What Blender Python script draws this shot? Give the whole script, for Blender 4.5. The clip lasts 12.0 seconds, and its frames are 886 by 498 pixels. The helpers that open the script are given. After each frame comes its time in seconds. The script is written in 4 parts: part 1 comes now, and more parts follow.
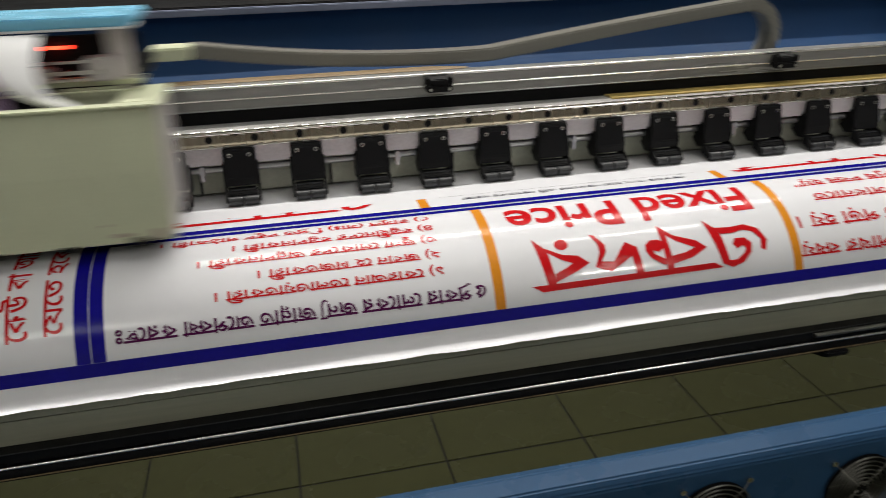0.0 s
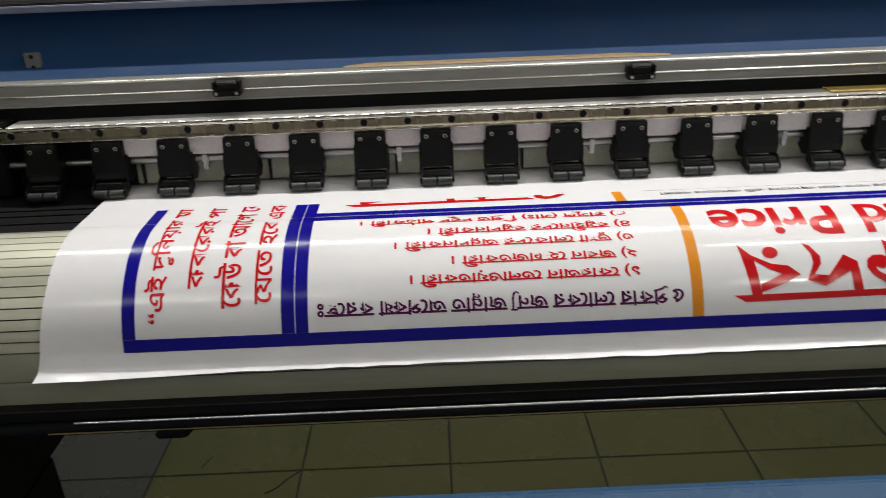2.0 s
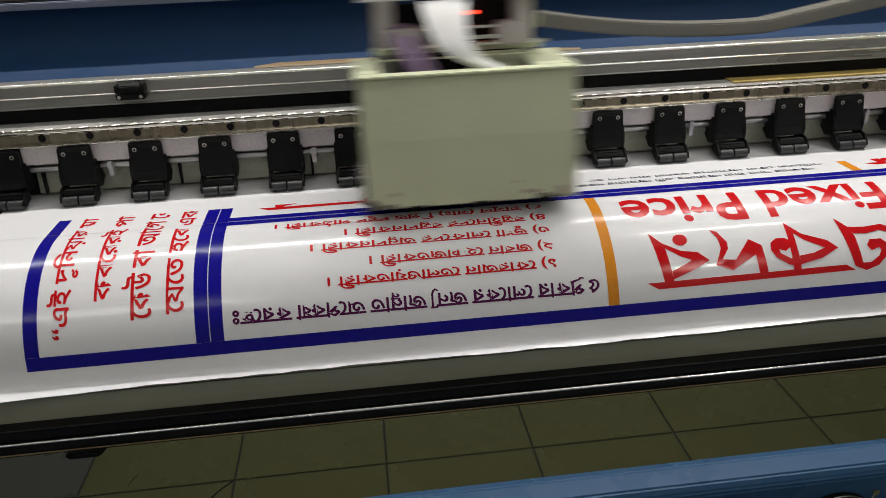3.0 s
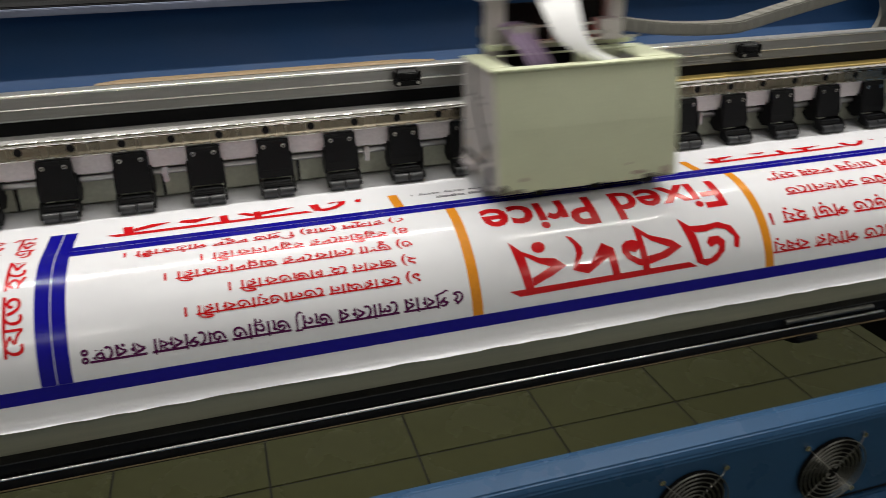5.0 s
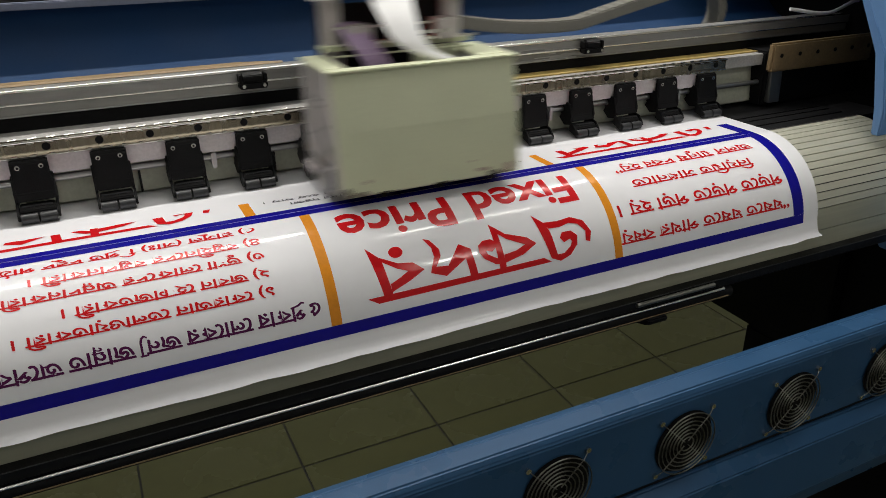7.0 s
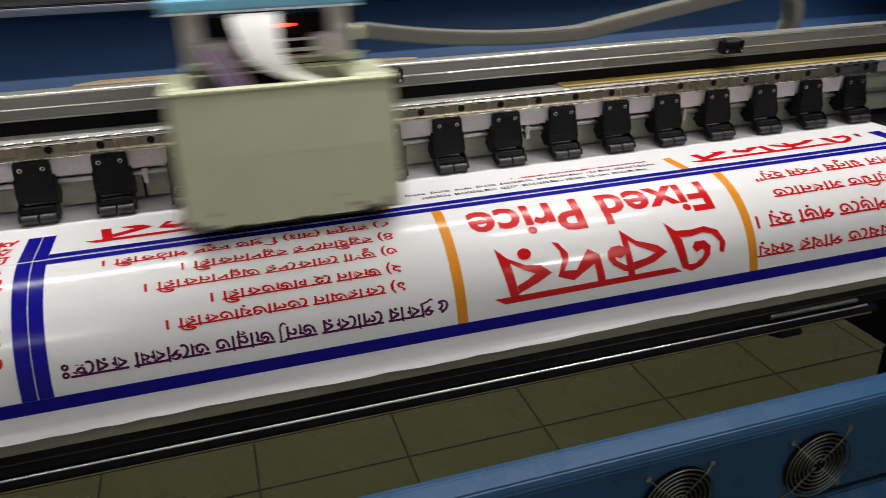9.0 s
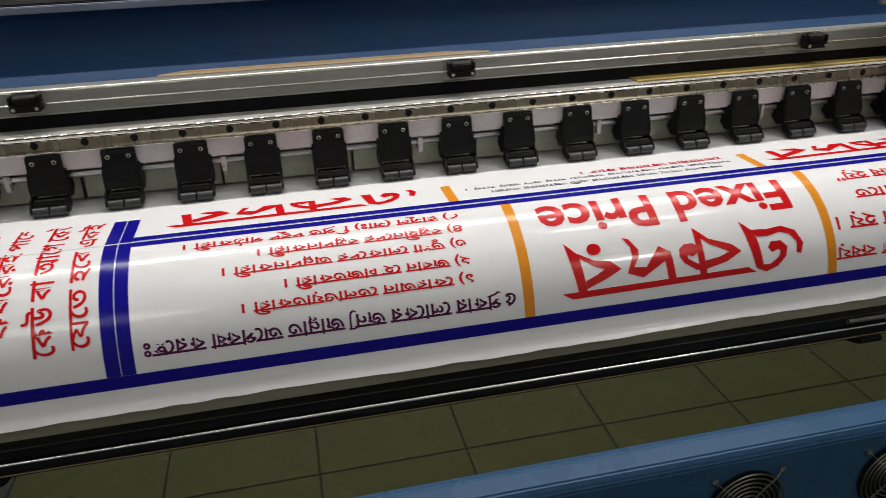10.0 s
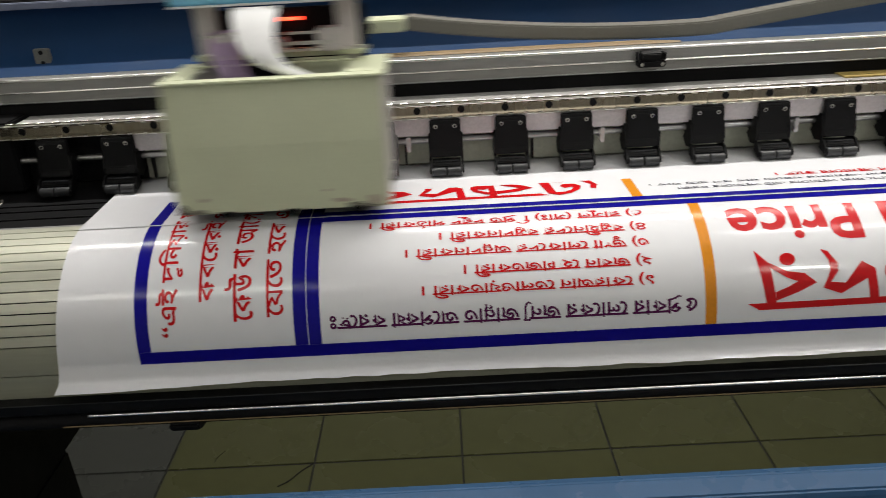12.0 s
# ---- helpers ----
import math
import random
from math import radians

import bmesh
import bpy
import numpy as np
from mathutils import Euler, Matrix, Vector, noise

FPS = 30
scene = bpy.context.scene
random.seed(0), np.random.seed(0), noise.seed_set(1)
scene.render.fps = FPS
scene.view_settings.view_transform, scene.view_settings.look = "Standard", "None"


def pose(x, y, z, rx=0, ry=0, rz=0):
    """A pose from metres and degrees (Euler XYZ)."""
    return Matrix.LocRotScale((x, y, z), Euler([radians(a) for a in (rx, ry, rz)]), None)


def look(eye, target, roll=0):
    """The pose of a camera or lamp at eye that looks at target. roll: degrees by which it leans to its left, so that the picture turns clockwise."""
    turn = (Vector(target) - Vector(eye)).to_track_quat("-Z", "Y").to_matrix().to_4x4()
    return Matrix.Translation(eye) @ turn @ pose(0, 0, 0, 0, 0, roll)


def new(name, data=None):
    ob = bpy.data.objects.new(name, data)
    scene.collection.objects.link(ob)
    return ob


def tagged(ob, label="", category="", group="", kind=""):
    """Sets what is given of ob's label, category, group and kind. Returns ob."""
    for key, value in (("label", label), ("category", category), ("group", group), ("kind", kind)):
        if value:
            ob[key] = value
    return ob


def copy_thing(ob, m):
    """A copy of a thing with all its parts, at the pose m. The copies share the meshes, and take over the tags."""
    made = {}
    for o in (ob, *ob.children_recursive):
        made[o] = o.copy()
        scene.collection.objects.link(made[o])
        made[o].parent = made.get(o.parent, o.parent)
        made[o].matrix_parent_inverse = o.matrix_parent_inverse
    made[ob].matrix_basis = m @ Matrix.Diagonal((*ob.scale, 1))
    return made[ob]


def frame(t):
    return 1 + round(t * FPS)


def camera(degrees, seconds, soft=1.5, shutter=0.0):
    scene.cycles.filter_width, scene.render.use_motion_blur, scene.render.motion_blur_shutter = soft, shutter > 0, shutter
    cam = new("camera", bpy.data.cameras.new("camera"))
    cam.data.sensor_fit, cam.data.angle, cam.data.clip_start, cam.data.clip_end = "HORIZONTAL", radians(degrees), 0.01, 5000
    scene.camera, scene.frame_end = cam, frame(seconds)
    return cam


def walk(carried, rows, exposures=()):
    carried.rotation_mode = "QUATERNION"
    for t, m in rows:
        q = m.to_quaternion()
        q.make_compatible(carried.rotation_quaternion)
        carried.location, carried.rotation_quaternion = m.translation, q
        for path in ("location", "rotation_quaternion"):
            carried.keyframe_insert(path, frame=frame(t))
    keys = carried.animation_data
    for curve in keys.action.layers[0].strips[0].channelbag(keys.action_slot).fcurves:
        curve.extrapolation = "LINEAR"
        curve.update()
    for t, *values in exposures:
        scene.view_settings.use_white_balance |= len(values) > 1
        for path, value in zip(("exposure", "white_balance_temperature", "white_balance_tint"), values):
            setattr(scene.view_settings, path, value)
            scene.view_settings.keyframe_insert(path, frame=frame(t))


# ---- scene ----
cam = camera(61.4, 12.0, soft=0.6, shutter=0.6)
PATH = [
    (0, (0.524, -0.903, 1.376), (0.93, 0.879, 0.563), -1.2),
    (0.5, (0.511, -0.884, 1.377), (0.753, 0.918, 0.545), -1.9),
    (1, (0.496, -0.892, 1.377), (0.569, 0.93, 0.554), -2.1),
    (1.5, (0.476, -0.887, 1.377), (0.427, 0.936, 0.555), -2.0),
    (2, (0.477, -0.888, 1.375), (0.491, 0.929, 0.538), -2.2),
    (2.5, (0.489, -0.885, 1.374), (0.616, 0.921, 0.525), -2.3),
    (4.5, (0.501, -0.884, 1.373), (0.852, 0.9, 0.541), -1.3),
    (5, (0.514, -0.887, 1.375), (1.017, 0.86, 0.542), -1.2),
    (5.5, (0.525, -0.89, 1.373), (1.16, 0.812, 0.536), -0.4),
    (6, (0.544, -0.894, 1.372), (1.331, 0.749, 0.545), 0.2),
    (6.5, (0.55, -0.892, 1.371), (1.348, 0.741, 0.535), -0.3),
    (8.5, (0.531, -0.889, 1.373), (1.157, 0.821, 0.545), -1.3),
    (9, (0.523, -0.887, 1.371), (1.049, 0.854, 0.539), -1.5),
    (9.5, (0.52, -0.888, 1.371), (0.972, 0.872, 0.536), -1.9),
    (10, (0.512, -0.889, 1.372), (0.882, 0.886, 0.529), -2.1),
    (10.5, (0.51, -0.889, 1.372), (0.839, 0.893, 0.526), -2.5),
    (11, (0.513, -0.887, 1.371), (0.857, 0.895, 0.531), -2.3),
    (11.5, (0.499, -0.894, 1.372), (0.616, 0.915, 0.527), -2.7),
    (12, (0.475, -0.888, 1.371), (0.464, 0.922, 0.52), -3.1),
]
EXPOSURE = [(0, -0.1), (0.5, 0.05), (1, -0.1), (1.5, -0.13), (2, -0.05), (2.5, -0.15), (4.5, -0.05), (5, 0.0), (5.5, -0.17), (6, -0.13), (6.5, -0.13),
            (8.5, -0.1), (9, 0.03), (9.5, -0.02), (10, -0.1), (10.5, -0.11), (11, -0.11), (11.5, 0.0), (12, 0.1)]
walk(cam, [(t, look(eye, target, roll)) for t, eye, target, roll in PATH], EXPOSURE)

# ---- world and light ----
world = bpy.data.worlds.new("world")
scene.world = world
world.use_nodes = True
world.node_tree.nodes["Background"].inputs[0].default_value = (0.75, 0.85, 0.8, 1)
world.node_tree.nodes["Background"].inputs[1].default_value = 0.015


def rect_light(name, m, length, width, watts, colour):
    data = bpy.data.lights.new(name, "AREA")
    data.shape, data.size, data.size_y, data.energy, data.color = "RECTANGLE", length, width, watts, colour
    ob = new(name, data)
    ob.matrix_world = m
    return ob


LAMPS = [
    (0.8, 0.47, 2.7, 3.2, 0.03, 39, 4.5),        # row of tubes over the printer: down, up to the ceiling
    (1.05, -0.1, 2.72, 1.8, 1.6, 10, 2),       # soft fill added above the print bed, not a known fitting
    (1.68, -0.35, 2.7, 0.6, 0.05, 3, 1),       # short tube over the dryer
    (2.1, -2.3, 2.7, 0.35, 0.04, 10, 3),         # short tube behind the camera
    (-0.6, -1.9, 2.7, 1.2, 0.05, 3.5, 6.5),        # front fill added by hand, sent mostly up to bounce off the ceiling
]
for lx, ly, lz, length, width, down, up in LAMPS:
    rect_light("tube_or_fill_lamp", pose(lx, ly, lz), length, width, down, (1.0, 0.965, 0.9))
    rect_light("tube_or_fill_lamp", pose(lx, ly, lz + 0.02, 180), length, width, up, (1.0, 0.965, 0.9))


# ---- materials ----
def material(name, colour, rough=0.5, metal=0.0, spread=0.12, scale=30.0, bump=0.0, fine=300.0, spec=0.5, stretch=(1, 1, 1), rough_spread=0.1):
    m = bpy.data.materials.new(name)
    m.use_nodes = True
    nt = m.node_tree
    b = nt.nodes["Principled BSDF"]
    b.inputs["Roughness"].default_value = rough
    b.inputs["Metallic"].default_value = metal
    b.inputs["Specular IOR Level"].default_value = spec
    co = nt.nodes.new("ShaderNodeTexCoord")
    mp = nt.nodes.new("ShaderNodeMapping")
    mp.inputs["Scale"].default_value = stretch
    nt.links.new(co.outputs["Object"], mp.inputs["Vector"])
    big, small = nt.nodes.new("ShaderNodeTexNoise"), nt.nodes.new("ShaderNodeTexNoise")
    big.inputs["Scale"].default_value, small.inputs["Scale"].default_value = scale, fine
    big.inputs["Detail"].default_value, small.inputs["Detail"].default_value = 5, 2
    nt.links.new(mp.outputs[0], big.inputs["Vector"])
    nt.links.new(mp.outputs[0], small.inputs["Vector"])
    mix = nt.nodes.new("ShaderNodeMath")
    mix.operation = "ADD"
    nt.links.new(big.outputs["Fac"], mix.inputs[0])
    nt.links.new(small.outputs["Fac"], mix.inputs[1])
    ramp = nt.nodes.new("ShaderNodeMapRange")
    ramp.inputs["From Min"].default_value, ramp.inputs["From Max"].default_value = 0.6, 1.4
    ramp.inputs["To Min"].default_value, ramp.inputs["To Max"].default_value = 1 - spread, 1 + spread
    nt.links.new(mix.outputs[0], ramp.inputs["Value"])
    tint = nt.nodes.new("ShaderNodeVectorMath")
    tint.operation = "SCALE"
    tint.inputs[0].default_value = colour
    nt.links.new(ramp.outputs[0], tint.inputs["Scale"])
    nt.links.new(tint.outputs[0], b.inputs["Base Color"])
    rr = nt.nodes.new("ShaderNodeMapRange")
    rr.inputs["From Min"].default_value, rr.inputs["From Max"].default_value = 0.3, 0.7
    rr.inputs["To Min"].default_value, rr.inputs["To Max"].default_value = max(0.02, rough - rough_spread), min(1, rough + rough_spread)
    nt.links.new(big.outputs["Fac"], rr.inputs["Value"])
    nt.links.new(rr.outputs[0], b.inputs["Roughness"])
    if bump:
        bp = nt.nodes.new("ShaderNodeBump")
        bp.inputs["Strength"].default_value, bp.inputs["Distance"].default_value = bump, 0.001
        nt.links.new(small.outputs["Fac"], bp.inputs["Height"])
        nt.links.new(bp.outputs[0], b.inputs["Normal"])
    return m


def glow(name, colour, strength):
    m = bpy.data.materials.new(name)
    m.use_nodes = True
    b = m.node_tree.nodes["Principled BSDF"]
    b.inputs["Base Color"].default_value = (*colour, 1)
    b.inputs["Emission Color"].default_value = (*colour, 1)
    b.inputs["Emission Strength"].default_value = strength
    return m


VINYL = material("glossy_vinyl", (0.8, 0.8, 0.84), 0.1, 0, 0.015, 6, 0.0, 60, spec=0.36, rough_spread=0.03)
INK_RED = material("red_ink", (0.56, 0.008, 0.012), 0.17, 0, 0.08, 40, spec=0.2, rough_spread=0.03)
INK_BLUE = material("blue_ink", (0.008, 0.006, 0.25), 0.17, 0, 0.08, 40, spec=0.2, rough_spread=0.03)
INK_ORANGE = material("orange_ink", (0.7, 0.26, 0.02), 0.17, 0, 0.08, 40, spec=0.2, rough_spread=0.03)
INK_PURPLE = material("purple_ink", (0.09, 0.007, 0.07), 0.17, 0, 0.08, 40, spec=0.2, rough_spread=0.03)
INK_BLACK = material("black_ink", (0.03, 0.03, 0.06), 0.2, 0, 0.08, 40, spec=0.2, rough_spread=0.03)
ALU = material("brushed_aluminium", (0.42, 0.42, 0.42), 0.38, 1.0, 0.1, 12, 0.15, 220, stretch=(0.06, 1, 1))
ALU_DULL = material("anodised_aluminium", (0.36, 0.355, 0.345), 0.36, 0.45, 0.12, 14, 0.1, 260, stretch=(0.1, 1, 1))
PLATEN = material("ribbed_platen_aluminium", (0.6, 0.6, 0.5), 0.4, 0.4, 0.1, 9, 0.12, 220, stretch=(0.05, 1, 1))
# the platen metal again, with the lower nose's shade put into its colour
PLATEN_SHADE = material("shaded_platen_aluminium", (0.42, 0.42, 0.33), 0.38, 0.3, 0.1, 9, 0.1, 220, stretch=(0.05, 1, 1))
STEEL = material("bright_steel", (0.72, 0.7, 0.66), 0.2, 1.0, 0.12, 20, 0.08, 200, stretch=(0.2, 1, 1))
POLISHED = material("polished_aluminium", (0.93, 0.92, 0.9), 0.27, 1.0, 0.08, 20, 0.0, 200, stretch=(0.1, 1, 1))
PLATE = material("grey_plate", (0.6, 0.56, 0.57), 0.45, 0.2, 0.15, 18, 0.1, 300)
BLACK = material("black_plastic", (0.004, 0.004, 0.0048), 0.5, 0, 0.25, 40, 0.2, 500, spec=0.2)
BLACK_MATT = material("black_painted_steel", (0.006, 0.006, 0.007), 0.65, 0, 0.3, 20, 0.1, 300, spec=0.14)
RUBBER = material("grey_rubber", (0.026, 0.027, 0.03), 0.38, 0, 0.2, 60, 0.2, 500, spec=0.45)
PANEL_BLUE = material("deep_blue_panel_paint", (0.011, 0.043, 0.12), 0.6, 0, 0.08, 10, 0.12, 700, spec=0.2)
BLUE = material("blue_powder_coat", (0.026, 0.076, 0.165), 0.3, 0, 0.08, 10, 0.04, 700, spec=0.16)
PALE_BLUE = material("pale_blue_paint", (0.12, 0.25, 0.5), 0.4, 0, 0.06, 10, 0.08, 700)
SKY_PLASTIC = material("sky_blue_acrylic", (0.25, 0.64, 0.9), 0.25, 0, 0.08, 20)
CREAM = material("cream_painted_steel", (0.66, 0.69, 0.5), 0.42, 0, 0.07, 14, 0.06, 400)
GREY_SIDE = material("grey_steel_side", (0.4, 0.39, 0.38), 0.45, 0.2, 0.25, 25, 0.1, 300)
SIDE = material("stained_pale_steel", (0.47, 0.45, 0.44), 0.45, 0.1, 0.2, 9, 0.1, 300)
TAPE = material("tan_tape", (0.24, 0.165, 0.085), 0.55, 0, 0.2, 60, 0.1, 300)
YELLOW = material("yellowed_strip", (0.4, 0.29, 0.09), 0.5, 0, 0.2, 60, 0.1, 300)
CABLE_WHITE = material("white_ribbon", (0.92, 0.92, 0.94), 0.45, 0, 0.05, 60)
CABLE_LILAC = material("lilac_tube", (0.5, 0.37, 0.58), 0.4, 0, 0.1, 60)
CHAIN = material("grey_chain_plastic", (0.19, 0.185, 0.165), 0.5, 0, 0.2, 60, 0.1, 400)
TILE = material("olive_glazed_tile", (0.064, 0.066, 0.028), 0.24, 0, 0.07, 4, 0.0, 30)
TILE_GREY = material("grey_glazed_tile", (0.046, 0.048, 0.043), 0.28, 0, 0.07, 4, 0.0, 30)
LIP = material("violet_grey_paint", (0.2, 0.22, 0.31), 0.4, 0, 0.1, 14, 0.05, 300)
GRIME = material("dried_grey_ink", (0.2, 0.19, 0.15), 0.5, 0, 0.5, 200)
DARK_GRIME = material("dried_dark_ink", (0.06, 0.045, 0.045), 0.5, 0, 0.5, 200)
RED_GRIME = material("dried_pink_ink", (0.48, 0.4, 0.33), 0.5, 0, 0.3, 200)
GROUT = material("dark_grout", (0.008, 0.008, 0.006), 0.8, 0, 0.2, 40)
WALL = material("room_paint", (0.72, 0.73, 0.7), 0.8, 0, 0.05, 3)
RAIL = material("dark_ground_steel", (0.36, 0.315, 0.24), 0.27, 1.0, 0.2, 25, 0.05, 200, stretch=(1, 0.1, 0.1), rough_spread=0.05)
GUIDE = material("dull_olive_plate", (0.5, 0.51, 0.42), 0.45, 0.1, 0.15, 15, 0.1, 200)
CHROME = material("chromed_wire", (0.24, 0.235, 0.22), 0.38, 1, 0.1, 60)
LED = glow("red_led", (1, 0.05, 0.02), 6)


# ---- mesh helpers ----
def part(name, bm, mat_, parent=None, label="", smooth=False):
    me = bpy.data.meshes.new(name)
    bmesh.ops.recalc_face_normals(bm, faces=bm.faces[:])
    if smooth:
        for f in bm.faces:
            f.smooth = True
    bm.to_mesh(me)
    bm.free()
    if smooth:
        me.set_sharp_from_angle(angle=radians(35))
    me.materials.append(mat_)
    ob = new(name, me)
    if parent:
        ob.parent = parent
    if label:
        tagged(ob, label)
    return ob


def box(x0, x1, y0, y1, z0, z1, bevel=0.0, bm=None):
    own = bmesh.new()
    bmesh.ops.create_cube(own, size=1, matrix=Matrix.Translation(((x0 + x1) / 2, (y0 + y1) / 2, (z0 + z1) / 2)) @ Matrix.Diagonal((x1 - x0, y1 - y0, z1 - z0, 1)))
    if bevel:
        bmesh.ops.bevel(own, geom=own.edges[:], offset=bevel, segments=2, affect="EDGES")
    if bm is None:
        return own
    return add(bm, own)


def add(bm, other):
    me = bpy.data.meshes.new("tmp")
    other.to_mesh(me)
    other.free()
    bm.from_mesh(me)
    bpy.data.meshes.remove(me)
    return bm


def rod(a, b, r, seg=16, bm=None, r2=None):
    a, b = Vector(a), Vector(b)
    own = bmesh.new()
    m = Matrix.Translation((a + b) / 2) @ (b - a).to_track_quat("Z", "Y").to_matrix().to_4x4()
    bmesh.ops.create_cone(own, cap_ends=True, segments=seg, radius1=r, radius2=r if r2 is None else r2, depth=(b - a).length, matrix=m)
    return own if bm is None else add(bm, own)


def extrude_x(profile, x0, x1, bevel=0.0, bm=None):
    """A closed (y, z) profile drawn out along x."""
    own = bmesh.new()
    a = [own.verts.new((x0, y, z)) for y, z in profile]
    b = [own.verts.new((x1, y, z)) for y, z in profile]
    n = len(profile)
    own.faces.new(a)
    own.faces.new(b)
    for i in range(n):
        own.faces.new((a[i], a[(i + 1) % n], b[(i + 1) % n], b[i]))
    if bevel:
        bmesh.ops.bevel(own, geom=own.edges[:], offset=bevel, segments=2, affect="EDGES")
    return own if bm is None else add(bm, own)


def pipe(points, r, seg=10, flat=1.0):
    """A round or flattened hose along points."""
    bm = bmesh.new()
    rings = []
    pts = [Vector(p) for p in points]
    for i, p in enumerate(pts):
        d = (pts[min(i + 1, len(pts) - 1)] - pts[max(i - 1, 0)]).normalized()
        q = d.to_track_quat("Z", "X").to_matrix()
        rings.append([bm.verts.new(p + q @ Vector((r * math.cos(2 * math.pi * k / seg), flat * r * math.sin(2 * math.pi * k / seg), 0))) for k in range(seg)])
    for a, b in zip(rings, rings[1:]):
        for k in range(seg):
            bm.faces.new((a[k], a[(k + 1) % seg], b[(k + 1) % seg], b[k]))
    bm.faces.new(rings[0])
    bm.faces.new(rings[-1])
    return bm


def curve_points(keys, n=24):
    """A smooth line through the keys (Catmull-Rom)."""
    k = [Vector(p) for p in keys]
    k = [2 * k[0] - k[1]] + k + [2 * k[-1] - k[-2]]
    out = []
    per = max(2, n // (len(k) - 3))
    for i in range(1, len(k) - 2):
        for j in range(per):
            t = j / per
            a, b, c, d = k[i - 1:i + 3]
            out.append(0.5 * (2 * b + (c - a) * t + (2 * a - 5 * b + 4 * c - d) * t * t + (3 * b - a - 3 * c + d) * t ** 3))
    out.append(k[-2])
    return out


def thing(name, label, category, group="", kind=""):
    return tagged(new(name), label, category, group, kind)


# ---- the plan ----
PITCH = 0.08                       # pinch rollers
PY, PZ, PR = -0.1183, 1.062, 0.1127   # platen: front end of its flat bed, height, radius of its nose
X0, X1 = -0.1, 1.74                # inner ends of the print bed
BED_END = 1.665                    # right end of the platen
SHEET_X = (0.073, 1.462)
SHEET_END = 0.2955                 # front end of the sheet at the start
JOIN = 0.105                       # where the flat and the curved part of the sheet meet
STEPS = [(1.18, 1.42), (3.65, 3.95), (5.75, 5.98), (8.0, 8.3), (10.12, 10.36)]
STEP = 0.0054
FLARE = 0.268                      # from here on the sheet hangs free of the nose


def on_path(x, s, lift=0.0):
    """A place on the sheet's way over the platen, s metres from the roller line."""
    if s <= -PY:
        return Vector((x, -s, PZ + lift))
    a = min((s + PY) / PR, math.pi / 2)
    down = max(0.0, s + PY - PR * math.pi / 2)
    return Vector((x, PY - (PR + lift) * math.sin(a), PZ - PR + (PR + lift) * math.cos(a) - down))


# ---- room ----
floor = new("floor", None)
tagged(floor, "olive glazed floor tiles with dark joints", "floor", kind="structure")
part("bed", box(-3.2, 4.8, -3.2, 3.6, -0.05, -0.003), GROUT, floor)
T = 0.4025
tile_bm = box(-T / 2 + 0.0027, T / 2 - 0.0027, -T / 2 + 0.0027, T / 2 - 0.0027, -0.012, 0.0, 0.0012)
tile = part("tile", tile_bm, TILE, floor)
tile.location = (0.085 + T / 2, 0.705 + T / 2, 0)
grey_tile = tile.data.copy()
grey_tile.materials.clear()
grey_tile.materials.append(TILE_GREY)
for i in range(-6, 10):
    for j in range(-7, 7):
        if (i, j) != (0, 0):
            o = new("tile", grey_tile if i < -1 else tile.data)
            o.parent = floor
            o.location = (0.085 + T * (i + 0.5), 0.705 + T * (j + 0.5), random.uniform(-0.0006, 0.0))
part("crack", pipe(curve_points([(0.0, 0.62, 0.0), (0.028, 0.64, 0.0002), (0.05, 0.67, 0.0), (0.082, 0.702, 0.0002)], 12), 0.0036, 5, 0.4), GROUT, floor, "dark crack across a tile corner")
part("crack", pipe(curve_points([(-0.193, 0.727, 0.0), (-0.188, 0.75, 0.0002), (-0.174, 0.773, 0.0)], 8), 0.0016, 5, 0.4), GROUT, floor)
for nm, b in (("wall_north", (-3.3, 4.9, 3.4, 3.5, 0, 2.9)), ("wall_south", (-3.3, 4.9, -3.1, -3.0, 0, 2.9)), ("wall_west", (-3.1, -3.0, -3, 3.4, 0, 2.9)), ("wall_east", (4.6, 4.7, -3, 3.4, 0, 2.9))):
    tagged(part(nm, box(*b), WALL), "plain painted room wall", "wall", kind="structure")
tagged(part("ceiling", box(-3.3, 4.9, -3.1, 3.5, 2.85, 2.95), WALL), "plain painted ceiling", "ceiling", kind="structure")


